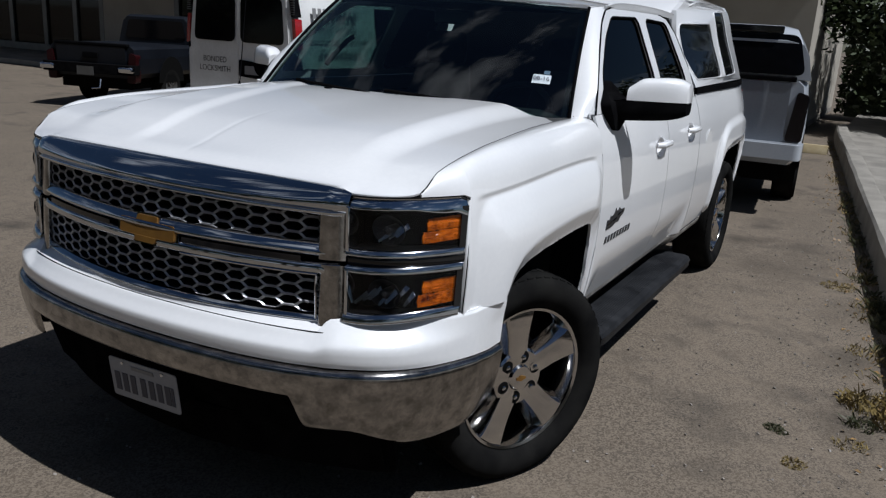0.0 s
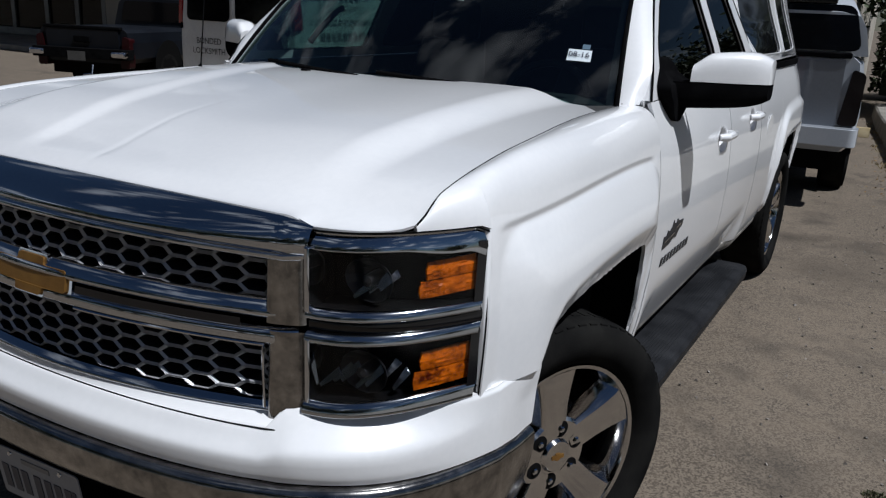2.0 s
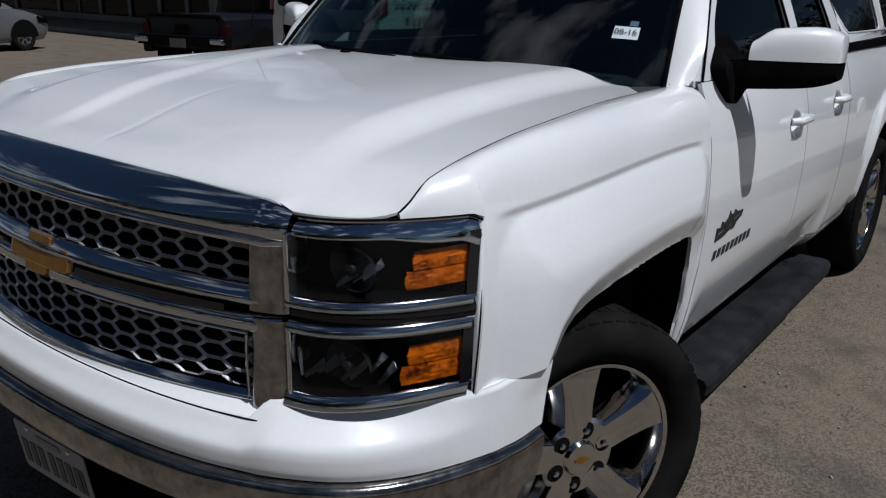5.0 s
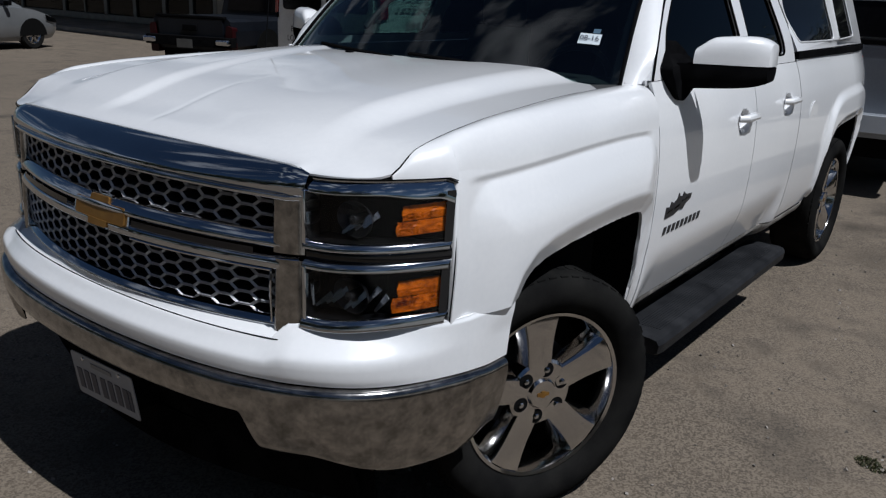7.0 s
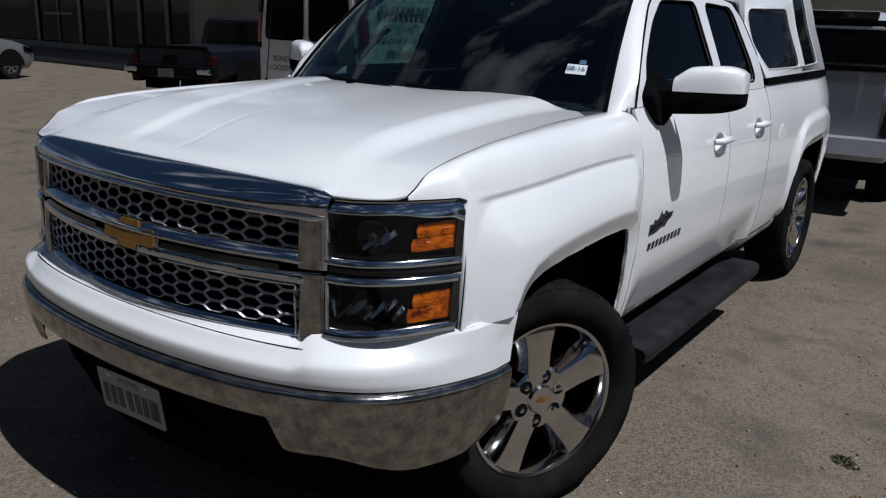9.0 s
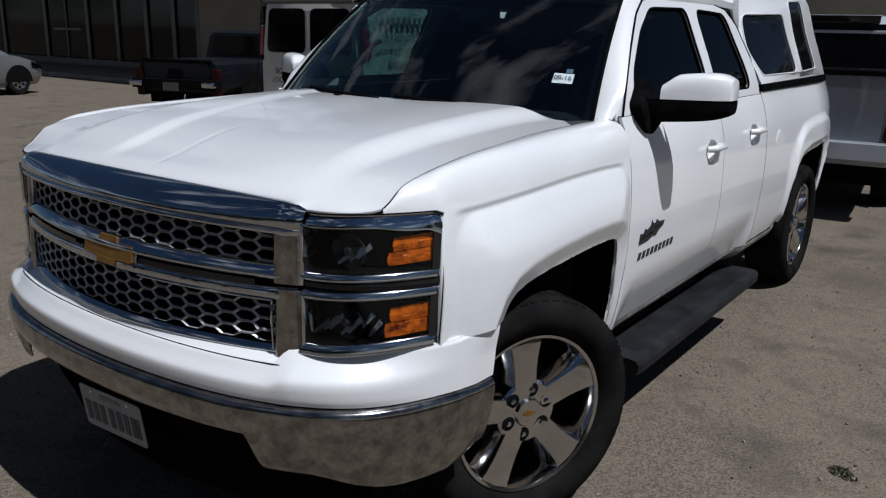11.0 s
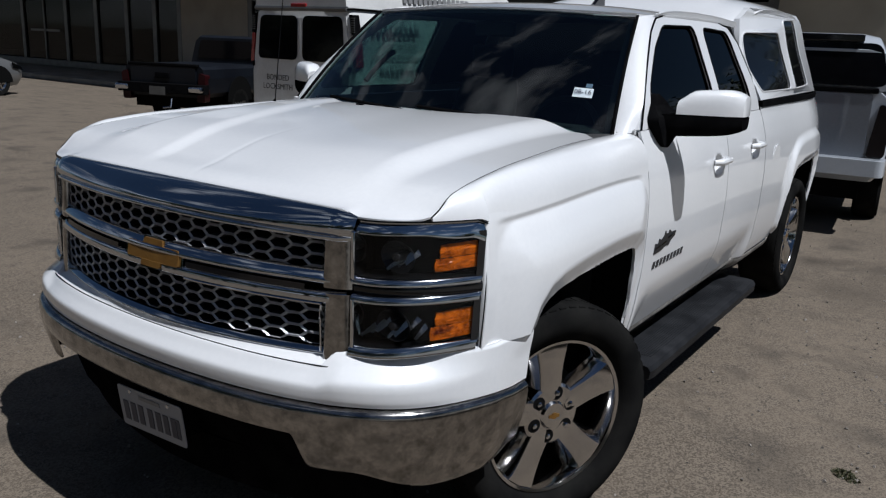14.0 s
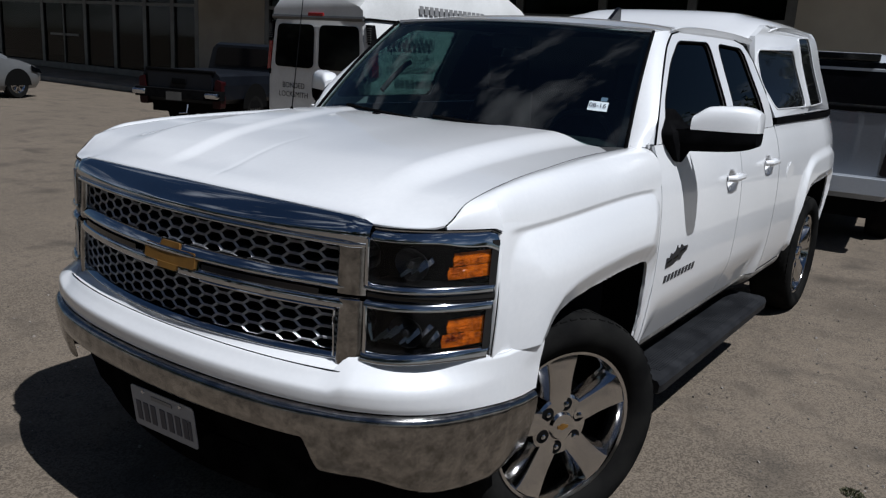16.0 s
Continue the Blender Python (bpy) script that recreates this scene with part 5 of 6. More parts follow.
for sx in (1, -1):
    part("tail_lamp", grid(lambda u, v: (sx * (0.785 + 0.155 * u) * side_x(TAIL, 1.1), TAIL + 0.012 - 0.03 * u**4, 0.86 + 0.46 * v), space(0, 1, 6), space(0, 1, 6)), red_lens, truck, "red tail lamp", solid=0.02)
part("rear_bumper", box(-0.88, 0.88, TAIL - 0.02, TAIL + 0.10, 0.50, 0.66), bumper_chrome, truck, bevel=0.02)


# bed canopy
can = root("truck_canopy", "white fibreglass canopy with dark windows on the pickup bed", "truck canopy")
CANX = [(1.408, 0.925), (1.50, 0.895), (1.70, 0.825), (1.88, 0.775), (1.95, 0.735), (1.985, 0.66)]


def can_x(y, z):
    front = max(0.0, (CAB_END + 0.38 - y) / 0.38) ** 1.4
    return interp(z, CANX) - 0.07 * max(0.0, (y - 4.72) / 0.66) ** 1.6 - 0.055 * front * step(1.41, 1.62, z)


C0, C1 = CAB_END + 0.020, TAIL - 0.02
CW1 = rounded([(3.535, 1.455), (3.50, 1.60), (3.505, 1.785), (4.21, 1.805), (4.30, 1.455)], 0.06)
CW2 = rounded([(4.42, 1.455), (4.38, 1.885), (4.70, 1.90), (4.82, 1.47)], 0.035)
for sx in (1, -1):
    out = [(C0, 1.412), (C0 - 0.02, 1.70), (C0 + 0.03, 1.86), (C0 + 0.2, 1.93), (4.3, 1.945), (4.95, 1.94), (5.06, 1.88), (5.22, 1.60), (C1 - 0.1, 1.412)]
    put = lambda y, z, d, sx=sx: (sx * (can_x(y, z) - d), y, z)
    shell = part("canopy_side", prism(subdivided(out, 0.06), 0.03, put, [subdivided(CW1, 0.05), subdivided(CW2, 0.05)]), white_paint, can, "white canopy side", sharp=50)
    for wv, big in ((CW1, True), (CW2, False)):
        w = part("canopy_window", prism(subdivided(wv, 0.05), 0.004, lambda y, z, d, sx=sx: (sx * (can_x(y, z) - 0.004 - d), y, z)), black_glass, can, "dark canopy side window")
        loop = [(sx * (can_x(*p) + 0.0), *p) for p in subdivided(wv, 0.03)]
        part("window_rim", tube(loop + [loop[0]], 0.005, 6), white_paint, w)


def can_roof(s, v):
    y = C0 - 0.02 + (5.02 - C0 + 0.02) * v
    w = can_x(y, 1.935) + 0.004
    z = interp(y, [(C0 - 0.02, 1.845), (C0 + 0.06, 1.875), (C0 + 0.30, 1.935), (4.0, 1.968), (4.6, 1.97), (5.0, 1.945), (5.1, 1.93)])
    z += 0.045 * (1 - abs(s) ** 3) * step(0.0, 0.25, v) + 0.012 * (1 - step(0.62, 0.72, abs(s))) * step(0.1, 0.3, v) * (1 - step(0.85, 0.95, v))
    return (s * w, y, z - 0.035 * abs(s) ** 8)


part("canopy_roof", grid(can_roof, space(-1, 1, 40), space(0, 1, 30)), white_paint, can, "white canopy roof with a raised centre", solid=0.02)
part("canopy_front", grid(lambda s, v: (s * (can_x(C0, 1.41 + 0.43 * v) - 0.03), C0 + 0.01, 1.41 + 0.43 * v), space(-1, 1, 4), space(0, 1, 6)), white_paint, can, solid=0.02)
part("canopy_rear", grid(lambda s, v: (s * (can_x(5.2, 1.41 + 0.52 * v) - 0.02), C1 - 0.06 - 0.36 * v, 1.41 + 0.53 * v), space(-1, 1, 6), space(0, 1, 6)), privacy_glass, can, "dark rear canopy glass", solid=0.01)
part("canopy_seal", box(-0.88, 0.88, C0 - 0.004, C0 + 0.02, 1.385, 1.412), black_plastic, can)


# ---- vehicles round the lot ----
def simple_wheel(e, x, y, r, width, sx, mat_rim, hub_cap=True):
    c = (x, y, r - 0.002)
    t = part("tyre", lathe([(r * 0.62, width / 2 - 0.01), (r * 0.72, width / 2), (r * 0.92, width / 2), (r, width / 2 - 0.03), (r, -width / 2 + 0.03), (r * 0.9, -width / 2), (r * 0.62, -width / 2)], 40, c, sx=sx), rubber, e, "black tyre")
    part("rim", lathe([(0.0, width / 2 - 0.02), (r * 0.12, width / 2 - 0.015), (r * 0.2, width / 2 - 0.035), (r * 0.5, width / 2 - 0.03), (r * 0.6, width / 2 - 0.005), (r * 0.635, width / 2 - 0.012), (r * 0.6, -0.05)], 30, c, sx=sx), mat_rim, t)
    for k in range(7):
        a = 2 * math.pi * k / 7
        m = Matrix.Translation((c[0] + sx * (width / 2 - 0.022), c[1], c[2])) @ Matrix.Rotation(a, 4, "X") @ Matrix.Translation((0, 0, r * 0.36))
        part("spoke", box(-0.008, 0.012, -r * 0.05, r * 0.05, -r * 0.2, r * 0.2, m=m), mat_rim, t)
    return t


def loft_body(stations, ring, n_u=None):
    """Rings along y: stations of (y, data); ring(data) gives (x, z) points of the right half from the bottom up."""
    bm = bmesh.new()
    rows = []
    for y, d in stations:
        half = ring(d)
        pts = [(-x, z) for x, z in half] + [(x, z) for x, z in reversed(half)]
        rows.append([bm.verts.new((x, y, z)) for x, z in pts])
    for a, b in zip(rows, rows[1:]):
        for i in range(len(a) - 1):
            bm.faces.new((a[i], b[i], b[i + 1], a[i + 1]))
    bm.faces.new(rows[0])
    bm.faces.new(rows[-1][::-1])
    bmesh.ops.recalc_face_normals(bm, faces=bm.faces)
    return bm


# white work van, seen from behind: x to its right, y towards its front
def work_van(at, turn):
    e = root("work_van", "aged white work van with high roof and dark rear windows", "van", at, turn)

    def ring(d):
        w, low, belt, gut = d
        return [(w - 0.10, low), (w - 0.02, low + 0.12), (w, 0.75), (w, belt - 0.1), (w - 0.02, belt), (w - 0.06, 1.55), (w - 0.115, gut - 0.06), (w - 0.16, gut)]
    st = [(0.0, (0.90, 0.42, 1.26, 1.95)), (0.03, (0.955, 0.42, 1.26, 1.97)), (0.10, (0.975, 0.42, 1.26, 1.98)), (4.2, (0.975, 0.42, 1.26, 1.98)), (4.5, (0.96, 0.42, 1.26, 1.75)), (4.9, (0.94, 0.42, 1.22, 1.32)), (5.5, (0.88, 0.45, 1.0, 1.06))]
    part("van_body", loft_body(st, ring), van_paint, e, "white van body", sharp=30)

    def hi(d):
        w, lo, top = d
        return [(w + 0.015, lo), (w, lo + 0.10), (w - 0.05, lo + (top - lo) * 0.6), (w - 0.16, top - 0.05), (w - 0.34, top)]
    st = [(-0.02, (0.815, 1.985, 2.22)), (0.12, (0.83, 1.985, 2.48)), (0.35, (0.835, 1.985, 2.60)), (3.3, (0.835, 1.985, 2.60)), (3.9, (0.82, 1.985, 2.40)), (4.3, (0.78, 1.985, 2.06))]
    part("raised_roof", loft_body(st, hi), van_paint, e, "white fibreglass raised roof", sharp=30)
    part("roof_gutter", tube([(0.83, -0.01, 1.985), (0.845, 0.1, 1.99), (0.845, 4.2, 1.99)], 0.014, 6), black_plastic, e)
    part("roof_gutter", tube([(-0.83, -0.01, 1.985), (0.83, -0.01, 1.985)], 0.034, 8), shop_frame, e)
    part("brake_light", box(-0.14, 0.14, -0.04, 0.0, 2.00, 2.045), red_lens, e, bevel=0.006)
    back = lambda u, z, d: (u, -0.014 + d + 0.035 * max(0.0, (z - 1.2)) * 0.6, z)
    for s in (1, -1):
        dr = part("rear_door", prism(rounded([(s * 0.006, 0.56), (s * 0.86, 0.56), (s * 0.885, 1.2), (s * 0.80, 1.93), (s * 0.006, 1.93)], 0.06), 0.02, back), van_paint, e, "white rear door")
        part("rear_window", prism(rounded([(s * 0.05, 1.33), (s * 0.795, 1.33), (s * 0.745, 1.895), (s * 0.05, 1.895)], 0.09), 0.008, lambda u, z, d: (u, -0.024 + d + 0.021 * max(0.0, z - 1.2), z)), black_glass, dr, "dark rear window")
        part("tail_light", prism(rounded([(s * 0.925, 1.28), (s * 0.982, 1.28), (s * 0.945, 1.66), (s * 0.895, 1.66)], 0.015), 0.13, lambda u, z, d: (u, 0.012 + d, z)), red_lens, e, "red tail light")
        vents = part("corner_vent", prism([(s * 0.89, 1.68), (s * 0.945, 1.68), (s * 0.89, 1.92), (s * 0.845, 1.92)], 0.13, lambda u, z, d: (u, 0.006 + d, z)), black_plastic, e, "black louvred vent")
        for k in range(7):
            z = 1.705 + k * 0.028
            part("louvre", box(s * 0.905 - 0.035, s * 0.905 + 0.035, -0.004, 0.012, z, z + 0.012), shop_frame, vents)
        part("door_hinge", box(s * 0.885 - 0.012, s * 0.885 + 0.012, -0.03, 0.01, 1.22, 1.29), black_plastic, e)
    part("door_handle", prism(rounded([(0.03, 0.90), (0.40, 0.88), (0.40, 1.09), (0.03, 1.11)], 0.02), 0.02, lambda u, z, d: (u, -0.030 + d, z)), black_plastic, e, "black handle and plate recess")
    part("plate_panel", box(0.14, 0.38, -0.036, -0.028, 0.93, 1.04), faded_ink, e)
    part("rear_bumper", box(-0.95, 0.97, -0.16, 0.02, 0.42, 0.58), van_paint, e, "white step bumper", bevel=0.03)
    # writing
    fm = lambda u, z: plane_frame((u, -0.0150, z), (1, 0, 0), (0, 0, 1))
    words("lettering", "BONDED", 0.105, fm(-0.42, 1.085), ink, e, 0.0005)
    words("lettering", "LOCKSMITH", 0.105, fm(-0.42, 0.965), ink, e, 0.0005)
    sm = lambda y, z: plane_frame((0.979 - 0.10 * max(0, z - 1.26), y, z), (0, 1, 0), (-0.1, 0, 1))
    bars = [(0.35, 1.30, 1.74, 0.13), (0.28, 1.45, 1.40, 0.035), (0.45, 1.35, 1.215, 0.09)]
    for y0, y1, z, h in bars:
        k = y0
        while k < y1:
            wd = min(0.09, y1 - k)
            part("lettering_bar", box(-wd / 2 + 0.012, wd / 2 - 0.012, -h / 2, h / 2, 0.0, 0.004, m=sm(k + wd / 2, z)), faded_ink, e)
            k += 0.105
    words("lettering", "BONDED LOCKSMITH", 0.085, sm(0.86, 1.545), faded_ink, e)
    words("lettering", "COMMERCIAL", 0.085, sm(0.75, 0.98), faded_ink, e)
    for y0, y1, z in ((1.1, 2.6, 2.17),):
        k = y0
        while k < y1:
            part("lettering_bar", box(-0.04, 0.04, -0.055, 0.055, 0.0, 0.004, m=plane_frame((0.842, k, z), (0, 1, 0), (-0.12, 0, 1))), faded_ink, e)
            k += 0.11
    part("side_window", prism(rounded([(1.75, 1.33), (2.55, 1.33), (2.55, 1.86), (1.75, 1.86)], 0.05), 0.012, lambda y, z, d: (0.975 - 0.18 * max(0, z - 1.26) + 0.012 - d, y, z)), black_glass, e, "dark side window")
    part("side_window", prism(rounded([(2.85, 1.33), (3.75, 1.33), (3.65, 1.86), (2.85, 1.86)], 0.05), 0.012, lambda y, z, d: (0.975 - 0.18 * max(0, z - 1.26) + 0.012 - d, y, z)), black_glass, e, "dark side window")
    part("windshield", prism(rounded([(-0.75, 1.34), (0.75, 1.34), (0.68, 1.85), (-0.68, 1.85)], 0.05), 0.01, lambda u, z, d: (u, 4.93 - 0.92 * (z - 1.30) + d, z + 0.03)), gloss_black, e)
    part("side_molding", box(0.972, 0.982, 0.2, 4.4, 0.80, 0.86), black_plastic, e)
    for y in (1.05, 4.55):
        for s in (1, -1):
            simple_wheel(e, s * 0.86, y, 0.36, 0.23, s, shop_frame)
    return e


work_van((-5.61, 6.41, 0.0), -1.5)


def pickup_behind(name, label, paint, at, turn, width, bed_z, roof_z, topper, lamp_mat, small=False):
    """A pickup seen from its tail: x to its right, y towards its front."""
    e = root(name, label, "pickup truck", at, turn)
    w = width / 2

    def ring(d):
        k, top = d
        return [(w * k - 0.09, 0.52), (w * k - 0.02, 0.60), (w * k, 0.85), (w * k - 0.012, top - 0.25), (w * k - 0.04, top - 0.05), (w * k - 0.10, top)]
    st = [(0.02, (0.955, bed_z)), (0.10, (0.99, bed_z)), (0.6, (1.0, bed_z)), (4.6, (1.0, bed_z - 0.02)), (5.1, (0.97, bed_z - 0.08)), (5.3, (0.9, bed_z - 0.2))]
    body = part("body", loft_body(st, ring), paint, e, sharp=30)
    part("tailgate", prism(rounded([(-w + 0.20, 0.66), (w - 0.20, 0.66), (w - 0.20, bed_z - 0.02), (-w + 0.20, bed_z - 0.02)], 0.02), 0.05, lambda u, z, d: (u, -0.012 + d - 0.02 * step(0.66, bed_z, z), z)), shaded_gate_paint if not small else paint, e, "tailgate with a soft crease, shade painted in on the grey truck")
    part("tailgate_cap", box(-w + 0.16, w - 0.16, -0.04, 0.05, bed_z - 0.012, bed_z + 0.035), black_plastic, e, bevel=0.01)
    part("tailgate_handle", box(-0.14, 0.14, -0.05, -0.02, bed_z - 0.22, bed_z - 0.12), black_plastic, e, bevel=0.01)
    bump = prism(rounded([(-w + 0.02, -0.19), (w - 0.02, -0.19), (w + 0.01, 0.10), (-w - 0.01, 0.10)], 0.07), 0.22, lambda u, v, d: (u, v, 0.59 + d * 0.72))
    part("rear_bumper", bump, black_plastic if small else paint, e, "rear step bumper", bevel=0.02)
    if small:
        for s in (1, -1):
            part("bumper_end", box(s * (w - 0.12) - 0.13, s * (w - 0.12) + 0.13, -0.21, -0.10, 0.62, 0.72), chrome, e, "chrome bumper end", bevel=0.03)
    # white plate greyed to paint in the shade on the tail
    part("number_plate", box(-0.15, 0.15, -0.215, -0.205, 0.56, 0.70), shop_frame if small else faded_ink, e)
    for s in (1, -1):
        part("tail_lamp", prism(rounded([(s * (w - 0.19), bed_z - 0.60), (s * (w - 0.03), bed_z - 0.60), (s * (w - 0.015), bed_z - 0.14), (s * (w - 0.13), bed_z - 0.10)], 0.04), 0.16, lambda u, z, d: (u, -0.025 + d, z)), lamp_mat, e, "tail lamp")
        for y in (1.15, 4.3):
            simple_wheel(e, s * (w - 0.12), y, 0.37 if not small else 0.33, 0.25, s, shop_frame)
            # flat black shape painting the shade of the wheel opening
            part("painted_arch_shade", prism([(y + 0.45 * math.cos(a), 0.42 + 0.45 * math.sin(a)) for a in space(0, math.pi, 12)], 0.01, lambda yy, z, d: (s * (w + 0.004 - d), yy, z)), void_black, e)
    c0 = 2.15
    gl = black_glass

    def cab(d):
        k, lo, top = d
        return [(w * 0.96, lo), (w * 0.93, lo + 0.05), (w * k, top - 0.08), (w * k - 0.08, top)]
    st = [(c0, (0.80, bed_z - 0.05, roof_z - 0.04)), (c0 + 0.12, (0.80, bed_z - 0.05, roof_z)), (c0 + 1.3, (0.80, bed_z - 0.05, roof_z)), (c0 + 1.5, (0.78, bed_z - 0.05, roof_z - 0.06)), (c0 + 2.2, (0.78, bed_z - 0.05, bed_z + 0.04))]
    part("cab", loft_body(st, cab), paint, e, sharp=30)
    part("cab_window", prism(rounded([(-0.62, bed_z + 0.08), (0.62, bed_z + 0.08), (0.55, roof_z - 0.09), (-0.55, roof_z - 0.09)], 0.06), 0.01, lambda u, z, d: (u, c0 - 0.012 + d, z)), gl, e, "dark rear cab window")
    if topper:
        t0, t1 = 0.02, 2.1

        def tr(d):
            k, top = d
            return [(w * 0.97, bed_z + 0.01), (w * 0.95, bed_z + 0.10), (w * k + 0.02, top - 0.14), (w * k - 0.05, top - 0.03), (w * k - 0.20, top)]
        st = [(t0 + 0.02, (0.90, roof_z - 0.12)), (t0 + 0.14, (0.84, roof_z)), (t0 + 0.4, (0.82, roof_z + 0.03)), (t1, (0.82, roof_z + 0.02))]
        bm = loft_body(st, tr)
        part("topper", bm, paint, e, "painted bed topper", sharp=40)
        part("topper_window", prism(rounded([(-w + 0.09, bed_z + 0.05), (w - 0.09, bed_z + 0.05), (w - 0.19, roof_z - 0.06), (-w + 0.19, roof_z - 0.06)], 0.09), 0.02, lambda u, z, d: (u, t0 - 0.03 + d + 0.14 * max(0.0, (z - bed_z)), z)), gl, e, "dark topper window")
        part("topper_spoiler", box(-w + 0.35, w - 0.35, t0 + 0.0, t0 + 0.16, roof_z - 0.05, roof_z + 0.015), gloss_black, e, bevel=0.01)
    part("underbody", box(-w + 0.2, w - 0.2, 0.1, 5.0, 0.33, 0.58), void_black, e)
    part("tow_hitch", tube([(0.25, -0.16, 0.50), (0.25, -0.20, 0.36), (0.10, -0.20, 0.345)], 0.018, 8), chrome, e, "chrome hitch bracket")
    return e


pickup_behind("parked_pickup", "pale grey pickup with dark topper window and smoked tail lamps", grey_truck_paint, (0.245, 7.05, 0.0), 6.0, 2.02, 1.36, 1.86, True, smoked_lens)
pickup_behind("dark_pickup", "dark compact pickup with a chrome rear bumper", dark_paint, (-9.95, 7.5, 0.0), 20.0, 1.66, 1.05, 1.56, False, shaded_red_lens, True)


def sedan(name, label, paint, at, turn):
    """A four-door saloon: y towards its front."""
    e = root(name, label, "car", at, turn)
    W = 0.86

    def lower(d):
        k, lo, top = d
        return [(W * k - 0.10, lo), (W * k - 0.01, lo + 0.12), (W * k, 0.55), (W * k - 0.01, top - 0.18), (W * k - 0.05, top - 0.04), (W * k - 0.14, top)]
    st = [(-2.15, (0.80, 0.34, 0.78)), (-2.10, (0.90, 0.26, 0.96)), (-1.85, (0.97, 0.20, 1.03)), (-1.2, (1.0, 0.18, 0.98)), (0.3, (1.0, 0.18, 0.95)), (0.9, (1.0, 0.18, 0.95)), (1.5, (0.98, 0.19, 0.86)), (1.95, (0.90, 0.22, 0.74)), (2.15, (0.74, 0.28, 0.60))]
    body = part("body", loft_body(st, lower), paint, e, "painted saloon body", sharp=40)

    def upper(d):
        b, lo, top, k = d
        return [(W * 0.93 * b, lo), (W * (0.93 - 0.12 * k) * b, lo + (top - lo) * 0.5), (W * (0.93 - 0.26 * k) * b, top - 0.03), (W * 0.55 * b, top)]
    st = [(-1.75, (0.93, 0.98, 1.03, 0.2)), (-1.2, (0.97, 0.95, 1.33, 0.9)), (-0.8, (1.0, 0.94, 1.44, 1)), (-0.1, (1.0, 0.93, 1.48, 1)), (0.3, (1.0, 0.93, 1.43, 1)), (0.75, (0.98, 0.92, 1.18, 0.8)), (1.15, (0.94, 0.90, 0.96, 0.2))]
    cabin = part("cabin", loft_body(st, upper), paint, e, "saloon roof and pillars", sharp=40)
    for s in (1, -1):
        def wx(y, z):
            return s * (W * 0.93 - 0.235 * W * 0.93 * max(0.0, z - 0.95) / 0.48 + 0.006)
        for pts in ([(-0.30, 0.97), (-0.30, 1.37), (-0.75, 1.35), (-1.10, 1.20), (-1.30, 1.02)], [(-0.22, 0.97), (0.80, 0.97), (0.62, 1.12), (0.22, 1.34), (-0.22, 1.375)]):
            part("side_window", prism(rounded(pts, 0.05), 0.015, lambda y, z, d: (wx(y, z) - s * d, y, z)), black_glass, e, "dark side window")
        for y in (-1.30, 1.30):
            simple_wheel(e, s * 0.76, y, 0.315, 0.19, s, polished)
            # flat black half-disc that paints the opening's shade on the side
            part("painted_arch_shade", prism([(y + 0.37 * math.cos(a), 0.30 + 0.38 * math.sin(a)) for a in space(0, math.pi, 14)], 0.008, lambda yy, z, d: (s * (W + 0.003 - d), yy, z)), void_black, e)
        for y in (-0.45, 0.45 - 0.55):
            part("door_handle", box(s * (W - 0.01) - 0.012, s * (W - 0.01) + 0.012, y - 0.07 - 0.2, y + 0.05 - 0.2, 0.82, 0.845), paint, e, bevel=0.004)
        part("side_mirror", box(s * (W + 0.06) - 0.08, s * (W + 0.06) + 0.08, 0.60, 0.70, 0.96, 1.07), black_plastic, e, bevel=0.025)
        part("headlight", prism(rounded([(1.72, 0.62), (2.05, 0.56), (1.98, 0.66), (1.70, 0.76)], 0.02), 0.02, lambda y, z, d: (s * (W * (0.98 - 0.10 * (y - 1.5)) - d), y, z)), polished, e)
    part("windshield", prism(rounded([(-0.66, 0.985), (0.66, 0.985), (0.50, 1.38), (-0.50, 1.38)], 0.04), 0.01, lambda u, z, d: (u, 1.13 - 1.72 * (z - 0.97) + 0.02 + d, z + 0.012)), gloss_black, e, "dark windshield")
    part("rear_window", prism(rounded([(-0.6, 1.04), (0.6, 1.04), (0.48, 1.34), (-0.48, 1.34)], 0.04), 0.01, lambda u, z, d: (u, -1.76 + 1.62 * (z - 1.0) - 0.02 - d, z + 0.012)), gloss_black, e)
    return e


sedan("silver_sedan", "silver four-door saloon parked by the walkway", silver_paint, (-17.4, 6.75, 0.0), 15.0)
sedan("dark_sedan", "dark saloon in tree shade on the raised lot", dark_paint, (3.3, 15.0, 0.19), 20.0)


# ---- trees and weeds ----
bark = vary(material("bark", rough=0.9), (0.05, 0.04, 0.032), (0.12, 0.10, 0.08), scale=6, bump=0.8, bump_scale=60, stretch=(1, 1, 0.3))


def leaf_material(name, a, b):
    m = material(name, a, 0.55)
    n, l = m.node_tree.nodes, m.node_tree.links
    bs = n["Principled BSDF"]
    g = n.new("ShaderNodeNewGeometry")
    x = n.new("ShaderNodeMixRGB")
    x.inputs["Color1"].default_value, x.inputs["Color2"].default_value = (*a, 1), (*b, 1)
    l.new(g.outputs["Random Per Island"], x.inputs["Fac"])
    l.new(x.outputs["Color"], bs.inputs["Base Color"])
    bs.inputs["Subsurface Weight"].default_value = 0.0
    return m


leaf = leaf_material("leaves", (0.018, 0.030, 0.010), (0.050, 0.068, 0.022))
dry_grass = leaf_material("dry_grass", (0.13, 0.095, 0.03), (0.24, 0.175, 0.06))
green_weed = leaf_material("weeds", (0.028, 0.034, 0.012), (0.065, 0.062, 0.022))


